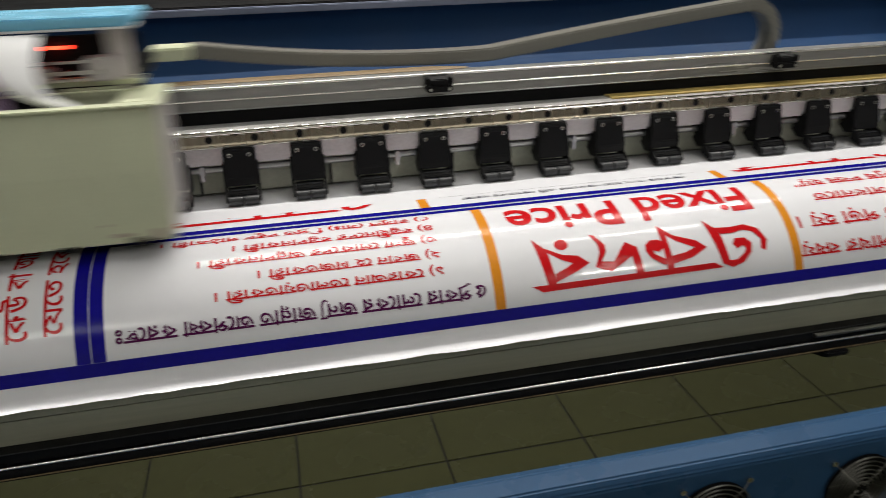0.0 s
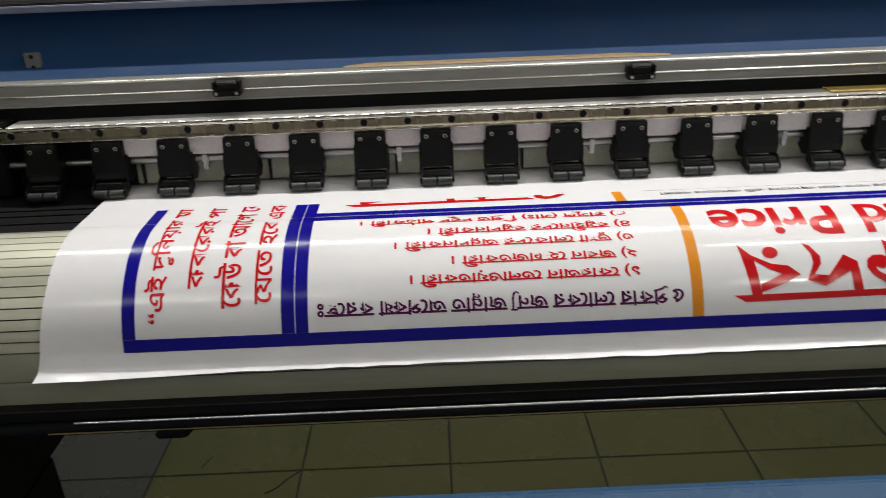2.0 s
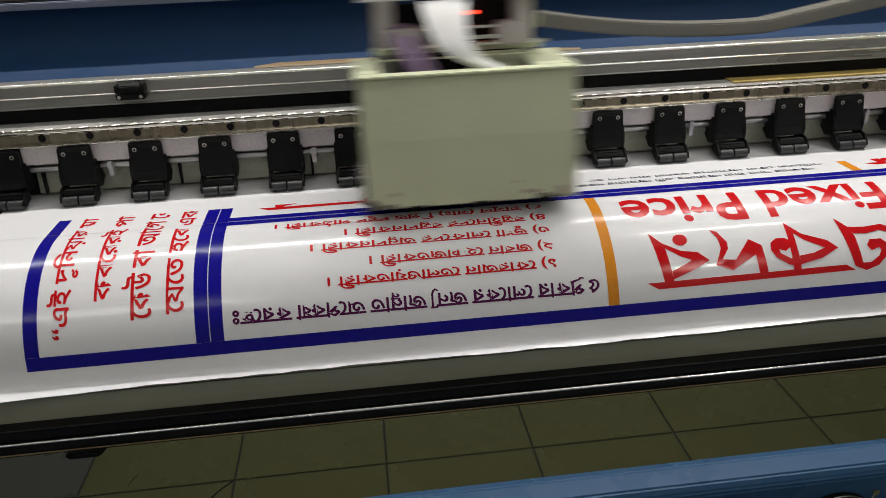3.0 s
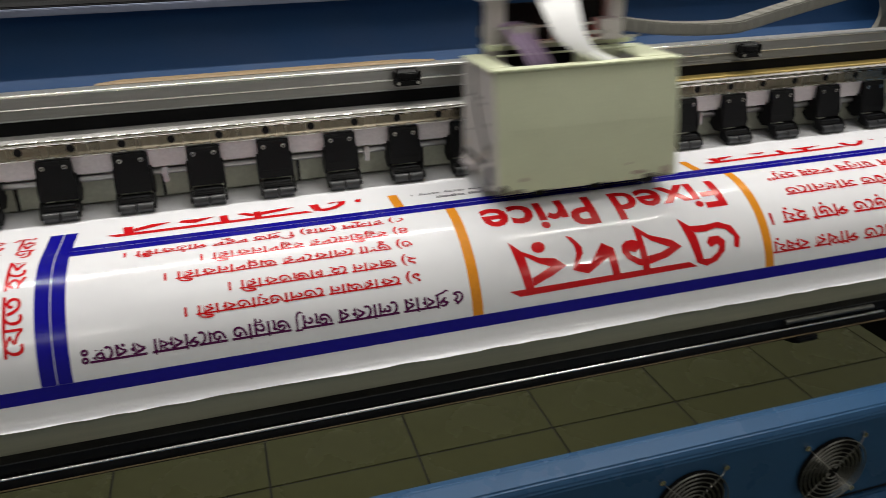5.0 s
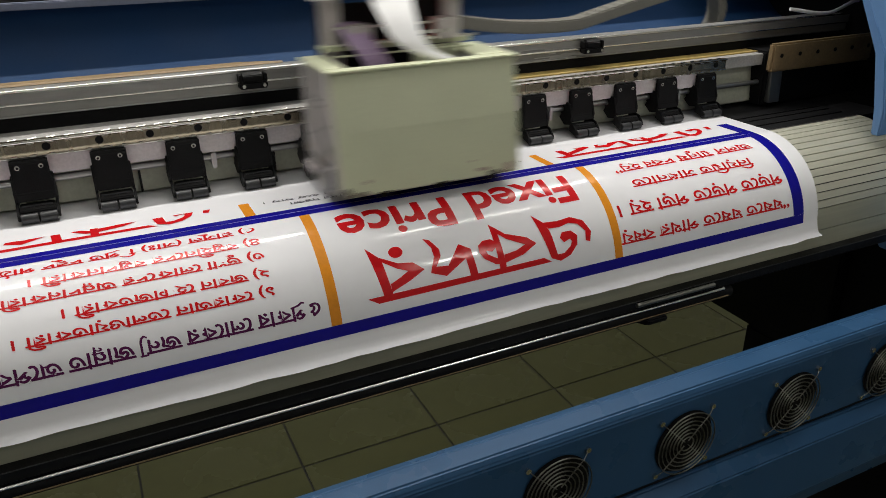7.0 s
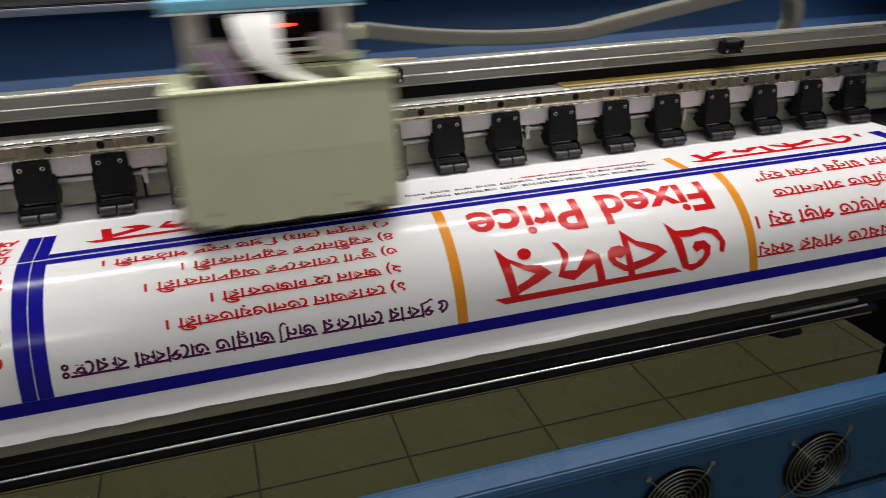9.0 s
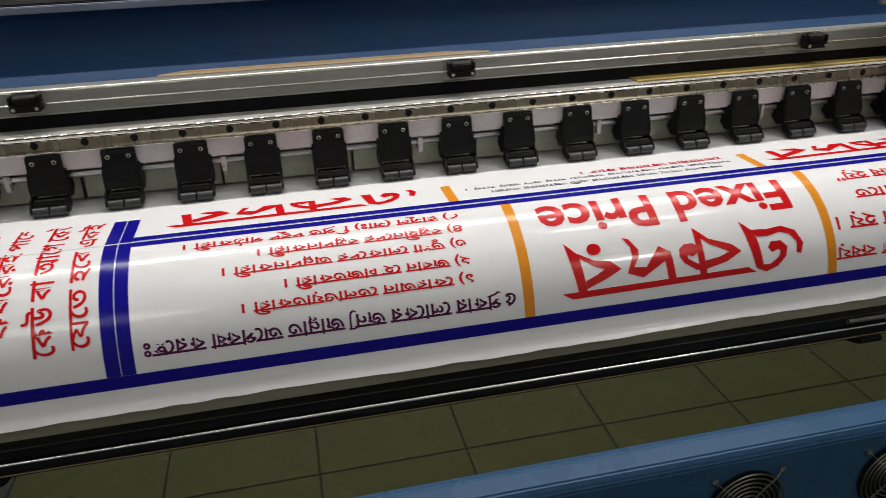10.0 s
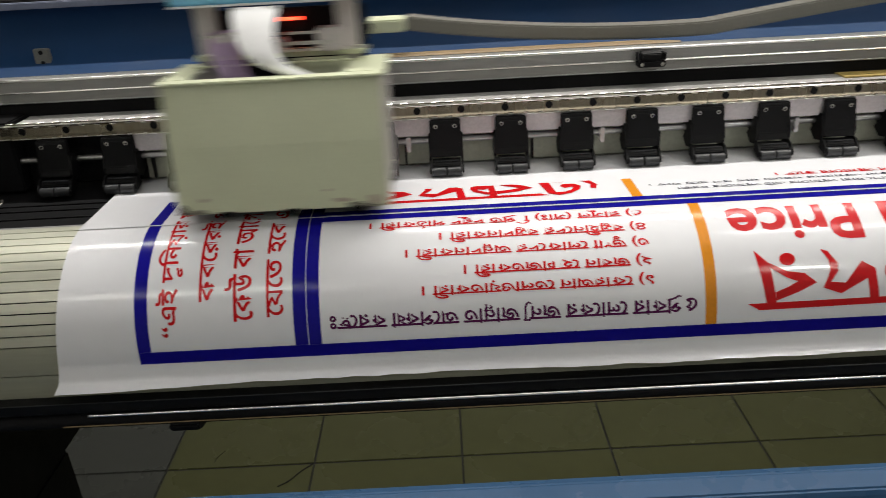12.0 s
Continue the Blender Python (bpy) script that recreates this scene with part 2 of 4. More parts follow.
# ---- printer: bed and beam ----
def platen():
    t = thing("print_bed", "rounded aluminium printer bed with fine grooves along it", "printer bed")
    # ribs along the nose, with narrow grooves between them
    step = 0.0118
    s = -PY + 0.001
    end = 0.352
    while s < end - 0.004:
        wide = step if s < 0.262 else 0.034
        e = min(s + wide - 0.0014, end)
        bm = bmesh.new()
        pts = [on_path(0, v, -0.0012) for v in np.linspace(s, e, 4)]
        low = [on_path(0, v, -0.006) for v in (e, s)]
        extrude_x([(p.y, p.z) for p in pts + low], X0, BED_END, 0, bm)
        # steep lower ribs get the darkened copy of the platen metal
        part("rib", bm, PLATEN if s < 0.262 else PLATEN_SHADE, t, smooth=True)
        s += wide
    core = [on_path(0, v, -0.0042) for v in np.linspace(-PY, end, 28)]
    part("core", extrude_x([(p.y, p.z) for p in core] + [(PY - 0.09, 0.893), (PY + 0.0, 0.893)], X0, BED_END), BLACK_MATT, t)
    part("lip", extrude_x([(PY + 0.004, PZ - 0.0015), (PY - 0.0005, PZ - 0.0015), (PY - 0.0005, PZ - 0.01), (PY + 0.004, PZ - 0.01)], X0, BED_END), ALU, t, "bright metal lip")
    flat = box(X0, X1, PY + 0.005, 0.06, PZ - 0.03, PZ - 0.004)
    part("flat_bed", flat, BLACK_MATT, t, "black flat bed under the print head")
    for y in (-0.085, -0.06, -0.042):
        part("groove_strip", box(X0, BED_END, y - 0.0018, y + 0.0018, PZ - 0.005, PZ - 0.0025, 0.0005), BLACK, t)
    return t


platen()


def beam():
    t = thing("carriage_beam", "long grey aluminium beam with steel guide rail", "printer beam")
    part("upper_profile", extrude_x([(0.047, 1.163), (0.047, 1.1755), (0.044, 1.177), (0.044, 1.1895), (0.0465, 1.1915), (0.1, 1.1865), (0.1, 1.163)], X0 - 0.3, X1 + 0.35, 0.0006), ALU_DULL, t)
    # brighter rod laid on the chamfer in place of its highlight
    part("edge_highlight", rod((X0 - 0.3, 0.0448, 1.191), (X1 + 0.35, 0.0448, 1.191), 0.0018, 12), POLISHED, t, "bright rod drawn as the edge highlight", smooth=True)
    part("slot_lip", rod((X0 - 0.3, 0.0436, 1.1766), (X1 + 0.35, 0.0436, 1.1766), 0.0011, 8), POLISHED, t, smooth=True)
    part("lower_edge", rod((X0 - 0.3, 0.0462, 1.1634), (X1 + 0.35, 0.0462, 1.1634), 0.001, 8), ALU, t, smooth=True)
    part("black_web", box(X0 - 0.3, X1 + 0.35, 0.05, 0.1, 1.135, 1.163), BLACK_MATT, t)
    part("lower_profile", extrude_x([(0.05, 1.128), (0.05, 1.146), (0.008, 1.146), (0.008, 1.128)], X0 + 0.055, X1 + 0.35, 0.0006), GREY_SIDE, t)
    rail = part("guide_rail", extrude_x([(0.0, 1.129), (0.0, 1.1315), (0.0018, 1.1335), (0.0018, 1.1425), (0.0, 1.1445), (0.001, 1.1465), (0.0085, 1.147), (0.0085, 1.129)], X0 + 0.035, 1.482, 0.0004), RAIL, t, "dark steel rail with counterbored bolt holes")
    hole = rod((0, 0.0014, 1.1385), (0, 0.0026, 1.1385), 0.0044, 14)
    h = None
    x = -0.087
    while x < 1.475:
        if h is None:
            h = part("bolt_hole", hole, BLACK, rail)
        else:
            o = new("bolt_hole", h.data)
            o.parent = rail
            o.location = (x + 0.087, 0, 0)
        x += 0.0534
    h.data.transform(Matrix.Translation((-0.087, 0, 0)))
    belt = bmesh.new()
    bx = X0 + 0.05
    while bx < 1.475:
        rod((bx - 0.003, -0.0012, 1.1306), (bx + 0.003, -0.0012, 1.1306), 0.0016, 6, belt)
        rod((bx - 0.004, -0.0008, 1.1442), (bx + 0.003, -0.0008, 1.1436), 0.0008, 6, belt)
        rod((bx - 0.003, 0.004, 1.1476), (bx + 0.006, 0.006, 1.1476), 0.0008, 6, belt)
        bx += 0.0185
    tagged(part("belt_teeth", belt, STEEL, rail, "small bright teeth along the rail"), kind="stuff")
    for z, r in ((1.1458, 0.0013), (1.1296, 0.0008)):
        part("rail_edge", rod((X0 + 0.035, -0.0002, z), (1.482, -0.0002, z), r, 8), STEEL, rail, "bright ground edge", smooth=True)
    part("tape_measure", box(0.975, X1 + 0.3, 0.024, 0.0495, 1.1462, 1.148), YELLOW, t, "yellowed strip along the beam")
    part("carrier_plate", box(0.098, 1.43, 0.003, 0.012, 1.107, 1.1285, 0.0006), PLATE, t)
    tape = extrude_x([(0.088, 1.188), (0.1, 1.187), (0.104, 1.191), (0.092, 1.19)], 0.365, 0.79, 0.0006)
    for v in tape.verts:
        if v.co.y > 0.096:
            v.co.x += 0.03 if v.co.x < 0.5 else -0.055
    part("tan_strip", tape, TAPE, t, "tan adhesive tape with slanting ends")
    return t


beam()


def clip(x):
    t = thing("cable_clip", "small black plastic clip on the beam", "clip", "clips on the beam")
    bm = box(-0.017, 0.017, 0.0290, 0.0440, 1.1705, 1.1785, 0.0015)
    part("base", bm, BLACK, t)
    part("saddle", extrude_x([(0.0310, 1.1785), (0.0310, 1.1865), (0.0365, 1.1895), (0.0430, 1.1895), (0.0430, 1.1785)], -0.012, 0.012, 0.001), BLACK, t)
    for sx in (-0.0125, 0.0125):
        part("screw", rod((sx, 0.0275, 1.1745), (sx, 0.0295, 1.1745), 0.0022, 10), STEEL, t)
    for sx in (-0.0155, 0.0155):
        part("ear", box(sx - 0.0016, sx + 0.0016, 0.0300, 0.0433, 1.1785, 1.1880, 0.0006), BLACK, t)
    t.location.x = x
    return t


c0 = clip(0.226)
for x in (0.737, 1.243):
    copy_thing(c0, pose(x, 0, 0))


def pinch_roller():
    t = thing("pinch_roller", "black plastic pinch roller arm pressed on the vinyl", "pinch roller", "row of pinch rollers")
    part("arm", extrude_x([(0.001, 1.128), (-0.004, 1.128), (-0.006, 1.124), (-0.010, 1.092), (-0.0135, 1.084), (-0.006, 1.083), (0.001, 1.098)], -0.0188, 0.0188, 0.0012), BLACK, t)
    for sx in (-0.0115, 0.0115):
        part("screw", rod((sx, -0.0072, 1.1205), (sx, -0.004, 1.1205), 0.0026, 12), STEEL, t, "small bright screw")
        part("socket", rod((sx, -0.0075, 1.1202), (sx, -0.007, 1.1202), 0.0014, 8), BLACK, t)
    for sx in (-1, 1):
        bm = bmesh.new()
        extrude_x([(0.008, 1.111), (-0.006, 1.109), (-0.012, 1.092), (-0.010, 1.079), (0.006, 1.076), (0.019, 1.085), (0.013, 1.091), (0.024, 1.1)], sx * 0.0195 - 0.0014, sx * 0.0195 + 0.0014, 0.0006, bm)
        part("cheek", bm, BLACK, t)
    part("foot", extrude_x([(-0.006, 1.0805), (-0.0165, 1.0805), (-0.0215, 1.0765), (-0.0215, 1.0705), (-0.006, 1.0705)], -0.0175, 0.0175, 0.001), BLACK, t)
    part("foot_lip", rod((-0.015, -0.0175, 1.0803), (0.015, -0.0175, 1.0803), 0.0011, 8), RUBBER, t, smooth=True)
    for sx in (-0.0094, 0.0094):
        part("roller", rod((sx - 0.0084, -0.0228, 1.0682), (sx + 0.0084, -0.0228, 1.0682), 0.0059, 16), RUBBER, t, "grey rubber roller", smooth=True)
    for sx in (-0.0196, 0.0196):
        part("fork", extrude_x([(-0.008, 1.0835), (-0.0175, 1.0815), (-0.026, 1.0735), (-0.0275, 1.068), (-0.022, 1.0655), (-0.008, 1.07)], sx - 0.0013, sx + 0.0013, 0.0005), BLACK, t)
    return t


r0 = pinch_roller()
for k in range(1, 19):
    copy_thing(r0, pose(k * PITCH, 0, 0))
r0.location.x = 0.0


def roller_bar():
    t = thing("lift_shaft", "round steel shaft behind the roller arms", "shaft")
    part("shaft", rod((X0, 0.012, 1.099), (X1 - 0.15, 0.012, 1.099), 0.0042, 14), ALU, t, smooth=True)
    for x in [0.194 + 0.24 * k for k in range(6)]:
        part("collar", rod((x - 0.004, 0.012, 1.099), (x + 0.004, 0.012, 1.099), 0.0068, 14), ALU, t, smooth=True)
        part("lever", box(x - 0.0028, x + 0.0028, 0.003, 0.012, 1.087, 1.106, 0.0008), ALU, t)
    return t


roller_bar()


def guide_plate():
    t = thing("feed_guide", "dull olive metal guide plate behind the rollers", "guide plate")
    part("plate", extrude_x([(0.034, 1.13), (0.03, 1.13), (0.022, 1.066), (0.03, 1.062)], 0.1, X1 - 0.15), GUIDE, t)
    # black plate added to carry the shade behind the first rollers
    part("shade_plate", extrude_x([(0.034, 1.13), (0.03, 1.13), (0.022, 1.066), (0.03, 1.062)], X0, 0.0995), BLACK_MATT, t, "black plate filling the shaded left end")
    for i in range(19):
        x = PITCH * (i + 0.5)
        if i % 2:
            part("strip", box(x - 0.012, x - 0.0095, 0.017, 0.026, 1.066, 1.094, 0.0005), BLACK, t)
    return t


guide_plate()


# ---- printer: housing ----
def housing():
    t = thing("printer_hood", "blue steel back panel with a grey top lip", "printer hood")
    curve = [(0.15, 1.158), (0.19, 1.17), (0.218, 1.187), (0.232, 1.203), (0.24, 1.222), (0.241, 1.242), (0.233, 1.262)]
    outer = [(0.255, 1.262), (0.255, 1.14), (0.15, 1.14)]
    part("back_panel", extrude_x([(p.y, p.z) for p in curve_points([(0, y, z) for y, z in curve], 24)] + outer, X0 - 0.4, X1 + 0.4), PANEL_BLUE, t, "dark blue painted back panel", smooth=True)
    part("tray", box(X0 - 0.4, X1 + 0.4, 0.1, 0.15, 1.12, 1.147), BLACK_MATT, t)
    part("top_cover", extrude_x([(0.228, 1.2615), (0.228, 1.2685), (0.236, 1.273), (0.42, 1.273), (0.42, 1.2615)], X0 - 0.4, X1 + 0.4, 0.001), BLACK_MATT, t)
    part("lip", extrude_x([(0.2225, 1.2565), (0.2225, 1.2655), (0.2275, 1.2665), (0.2275, 1.2565)], X0 - 0.4, X1 + 0.4, 0.001), LIP, t, "thin violet-grey top lip")
    return t


housing()


def side_cabinet(name, x0, x1, label, top, leg_in, leg_out, leg_back):
    t = thing(name, label, "cabinet")
    part("body", box(x0 + min(0, leg_in), x1, -0.05, 0.42, 0.5, top, 0.004), BLACK_MATT, t)
    part("leg", box(x0 + leg_in, x1 + leg_out, -0.28, leg_back, 0.0, 0.4995, 0.004), BLACK_MATT, t)
    return t


rc = side_cabinet("side_cabinet", 1.86, 2.4, "black steel end cabinet with pale blue front cover", 1.3, -0.05, 0.0, 0.14)
part("front_cover", extrude_x([(-0.195, 1.052), (-0.195, 1.09), (-0.177, 1.17), (-0.134, 1.24), (-0.09, 1.31), (-0.05, 1.345), (0.3, 1.345), (0.3, 1.335), (-0.045, 1.335), (-0.08, 1.305), (-0.122, 1.24), (-0.163, 1.17), (-0.181, 1.09), (-0.181, 1.052)], 1.608, 2.4, 0.002), PALE_BLUE, rc, "pale blue painted cover")
part("end_panel", extrude_x([(-0.198, 0.86), (-0.31, 0.86), (-0.31, 0.98), (-0.265, 1.03), (-0.198, 1.056)], BED_END + 0.002, 2.4, 0.003), PALE_BLUE, rc, "pale blue painted end panel")
part("lower_cover", extrude_x([(-0.05, 0.6), (-0.24, 0.6), (-0.24, 0.9), (-0.05, 0.9)], 1.83, 2.4, 0.006), BLACK_MATT, rc)
lc = side_cabinet("side_cabinet", -0.9, -0.231, "black steel end cabinet of the printer", 1.12, 0.04, 0.0, 0.195)
part("front_cover", extrude_x([(-0.05, 0.6), (-0.2, 0.6), (-0.2, 0.88), (-0.05, 0.9)], -0.9, -0.235, 0.006), BLACK_MATT, lc)


def end_fittings():
    t = thing("hinge_plate", "small grey metal plate with two holes on the back panel", "bracket")
    part("plate", box(-0.105, -0.083, 0.212, 0.22, 1.175, 1.203, 0.001), CHAIN, t)
    for z in (1.183, 1.198):
        part("hole", rod((-0.094, 0.2112, z), (-0.094, 0.213, z), 0.0032, 12), BLACK, t)
    t = thing("rail_stop", "two bright steel studs at the end of the beam", "stud")
    for k in (0, 1):
        part("stud", rod((-0.19 + 0.034 * k, 0.075, 1.1915), (-0.166 + 0.034 * k, 0.075, 1.1915), 0.0032, 12), STEEL, t, smooth=True)
    t = thing("end_block", "black housing at the end of the print bed", "housing")
    part("body", box(X0 - 0.12, X0 + 0.01, -0.09, 0.03, PZ - 0.02, 1.128, 0.004), BLACK_MATT, t)
    part("rail_mount", box(X0 - 0.3, X0 + 0.05, 0.002, 0.049, PZ, 1.15, 0.002), BLACK_MATT, t)
    part("spring", pipe([(X0 + 0.012 + 0.0007 * k, -0.05 + 0.006 * math.cos(k * 0.8), PZ + 0.008 + 0.006 * math.sin(k * 0.8)) for k in range(48)], 0.0012, 6), CHROME, t, "bright coil spring", smooth=True)
    t = thing("end_stop", "dark rail end block with a brown bumper", "rail end")
    part("body", box(X1 - 0.17, X1 + 0.09, 0.0, 0.06, 1.06, 1.15, 0.003), BLACK_MATT, t)
    part("bumper", box(X1 - 0.17, X1 + 0.09, -0.012, 0.0, 1.118, 1.164, 0.003), TAPE, t, "brown rail end with holes")
    for k in range(6):
        part("hole", rod((X1 - 0.15 + 0.042 * k, -0.0128, 1.144), (X1 - 0.15 + 0.042 * k, -0.011, 1.144), 0.0035, 10), BLACK, t)
    part("cable", pipe(curve_points([(X1 - 0.1, 0.03, 1.21), (X1 - 0.02, 0.02, 1.2), (X1 + 0.06, 0.03, 1.215), (X1 + 0.12, 0.05, 1.2)], 16), 0.003, 8), CABLE_WHITE, t, "pale cable", smooth=True)
    part("bracket", extrude_x([(-0.01, 1.066), (-0.006, 1.13), (0.004, 1.13), (0.004, 1.066)], X1 - 0.16, X1 - 0.135, 0.001), ALU, t)


end_fittings()


def winder_rod():
    t = thing("take_up_rod", "black steel rods hung under the printer bed", "rod")
    part("channel", extrude_x([(-0.259, 0.914), (-0.262, 0.917), (-0.262, 0.929), (-0.25, 0.9295), (-0.2, 0.9295), (-0.2, 0.9), (-0.24, 0.9)], X0, X1 - 0.1, 0.001), BLACK, t)
    part("bright_rail", rod((X0 + 0.19, -0.2655, 0.9155), (1.28, -0.2655, 0.9155), 0.0017, 12), POLISHED, t, "thin bright rail", smooth=True)
    part("channel_edge", rod((X0, -0.2622, 0.9293), (X1 - 0.1, -0.2622, 0.9293), 0.0005, 8), RUBBER, t, "thin dark grey edge", smooth=True)
    part("rod", rod((X0 - 0.02, -0.256, 0.904), (1.3, -0.256, 0.904), 0.0085, 20), BLACK_MATT, t, smooth=True)
    part("rod_edge", rod((X0 + 0.16, -0.2655, 0.9025), (1.29, -0.2655, 0.9025), 0.0008, 8), TAPE, t, "dull brown edge", smooth=True)
    part("short_rod", rod((1.13, -0.266, 0.926), (1.26, -0.266, 0.926), 0.003, 14), CHROME, t, smooth=True)
    for x in (0.189, 1.164):
        part("bracket", extrude_x([(-0.272, 0.895), (-0.266, 0.893), (-0.23, 0.88), (-0.22, 0.9), (-0.24, 0.905), (-0.272, 0.902)], x - 0.016, x + 0.016, 0.002), BLACK_MATT, t)
    t.location = (0, 0.0185, -0.0185)
    return t


winder_rod()


# ---- dryer with fans ----
def dryer():
    t = thing("dryer_bar", "blue steel dryer bar with a row of round fans", "dryer")
    part("upper_shell", extrude_x([(-0.345, 0.708), (-0.345, 0.822), (-0.3435, 0.826), (-0.339, 0.8335), (-0.3155, 0.8365), (-0.302, 0.831), (-0.299, 0.826), (-0.299, 0.708)], -0.15, 1.95, 0.002), BLUE, t)
    for px in (-0.1, 1.9):
        part("post", box(px - 0.03, px + 0.03, -0.335, -0.295, 0.0, 0.58, 0.003), BLACK_MATT, t, "black steel post")
    part("dark_gap", box(-0.15, 1.95, -0.338, -0.29, 0.697, 0.708), BLACK_MATT, t)
    part("lower_shell", extrude_x([(-0.343, 0.697), (-0.361, 0.682), (-0.364, 0.6), (-0.355, 0.567), (-0.285, 0.567), (-0.285, 0.697)], -0.15, 1.95, 0.002), BLUE, t)
    return t


dryer()


def fan(x):
    t = thing("fan", "black round cooling fan with a chromed wire guard", "fan", "fans of the dryer")
    r = 0.045
    y = -0.345
    bm = bmesh.new()
    bmesh.ops.create_circle(bm, cap_ends=True, segments=40, radius=r, matrix=pose(0, y - 0.0014, 0, 90))
    part("opening", bm, BLACK_MATT, t, "black fan opening")
    part("hub", rod((0, y - 0.002, 0), (0, y - 0.004, 0), 0.016, 24), BLACK, t)
    for k in range(7):
        bm = box(-0.007, 0.007, y - 0.0032, y - 0.0018, 0.017, 0.042)
        o = part("blade", bm, BLACK, t)
        o.data.transform(pose(0, 0, 0, 0, k * 360 / 7 + 12, 0))
    for i in range(7):
        rr = 0.01 + i * 0.0058
        pts = [(rr * math.cos(a), y - 0.0075, rr * math.sin(a)) for a in np.linspace(0, 2 * math.pi, 41)]
        part("guard_ring", pipe(pts, 0.00085, 6), CHROME, t, smooth=True)
    for a in (45, 135, 225, 315):
        ca, sa = math.cos(radians(a)), math.sin(radians(a))
        part("guard_spoke", pipe([(0.004 * ca, y - 0.0062, 0.004 * sa), (0.046 * ca, y - 0.0062, 0.046 * sa), (0.055 * ca, y - 0.0035, 0.055 * sa)], 0.0007, 6), CHROME, t)
        part("screw", rod((0.057 * ca, y - 0.0035, 0.057 * sa), (0.057 * ca, y + 0.001, 0.057 * sa), 0.0036, 12), STEEL, t, "bright screw")
    t.location = (x, 0, 0.762)
    return t


f0 = fan(0.952)
for k in (-4, -3, -2, -1, 1, 2, 3, 4):
    copy_thing(f0, pose(0.952 + 0.1895 * k, 0, 0.762 - 0.0012 * max(0, k)))

# ---- banner ----
banner = thing("banner", "white glossy vinyl banner with red, blue and orange printing", "banner")
flat_part = new("flat_length")
flat_part.parent = banner
curved_part = new("curved_length")
curved_part.parent = banner
CENTRE = Vector((0, PY, PZ - PR))


def bent(u, x, lift):
    """A point of the curved length in its own space: turned about the nose's axis, join at the top."""
    a = (min(u, FLARE) - JOIN) / PR
    p = Vector((x, -(PR + lift) * math.sin(a), (PR + lift) * math.cos(a)))
    free = u - FLARE
    if free > 0:
        for run, b in ((min(free, 0.0175), a - 0.14), (max(0.0, min(free - 0.0175, 0.0035)), a - 0.55), (max(0.0, free - 0.021), a - 1.0)):
            p += Vector((0, -math.cos(b), -math.sin(b))) * run
    return p


def sheet_mesh(parent, u0, u1, curved):
    bm = bmesh.new()
    nu = 72 if curved else 2
    nx = 240
    rng = random.Random(4)
    grid = []
    for side in (0.0, -0.0002):
        rows = []
        for i in range(nu + 1):
            u = u0 + (u1 - u0) * i / nu
            row = []
            for j in range(nx + 1):
                x = SHEET_X[0] + (SHEET_X[1] - SHEET_X[0]) * j / nx
                lift = side
                uu = u
                if curved:
                    w = max(0, (u - FLARE) / 0.0275)
                    lift += w * w * (0.0013 + 0.0008 * math.sin(x * 9 + 1) + 0.0004 * math.sin(x * 23) + 0.0005 * math.sin(x * 61 + 3 * math.sin(x * 7)) * math.sin(x * 5 + 1) ** 2 + 0.0003 * math.sin(x * 143 + 2 * math.sin(x * 19))) + 0.002 * w * w * max(0, 1 - (x - SHEET_X[0]) / 0.1)
                    if i == nu:
                        uu += 0.0007 * math.sin(x * 11) + 0.0005 * math.sin(x * 37 + 2 * math.sin(x * 9)) + 0.0004 * math.sin(x * 97 + 3 * math.sin(x * 17)) + 0.002 * max(0, 1 - (x - SHEET_X[0]) / 0.2)
                    x -= 0.012 * max(0, (u - 0.15) / 0.145) ** 2 * max(0, 1 - (x - SHEET_X[0]) / 0.07)
                    row.append(bm.verts.new(bent(uu, x, lift)))
                else:
                    row.append(bm.verts.new((x, -uu, lift)))
            rows.append(row)
        grid.append(rows)
    for rows in grid:
        for i in range(nu):
            for j in range(nx):
                bm.faces.new((rows[i][j], rows[i + 1][j], rows[i + 1][j + 1], rows[i][j + 1]))
    top, low = grid
    for i in range(nu):
        for j in (0, nx):
            bm.faces.new((top[i][j], top[i + 1][j], low[i + 1][j], low[i][j]))
    for j in range(nx):
        for i in (0, nu):
            bm.faces.new((top[i][j], top[i][j + 1], low[i][j + 1], low[i][j]))
    return part("sheet", bm, VINYL, parent, smooth=True)


sheet_mesh(curved_part, JOIN, SHEET_END, True)
sheet_mesh(flat_part, -0.08, JOIN + 0.0015, False)

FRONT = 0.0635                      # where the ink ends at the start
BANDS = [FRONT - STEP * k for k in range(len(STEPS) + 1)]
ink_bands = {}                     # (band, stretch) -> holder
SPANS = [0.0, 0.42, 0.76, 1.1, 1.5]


def cut(bm, axis, lo, hi):
    """Keep what lies between lo and hi along an axis."""
    for value, sign in ((lo, -1), (hi, 1)):
        n = [0, 0, 0]
        n[axis] = sign
        c = [0, 0, 0]
        c[axis] = value
        bmesh.ops.bisect_plane(bm, geom=bm.verts[:] + bm.edges[:] + bm.faces[:], plane_co=c, plane_no=n, clear_outer=True, dist=1e-7)
    return bm


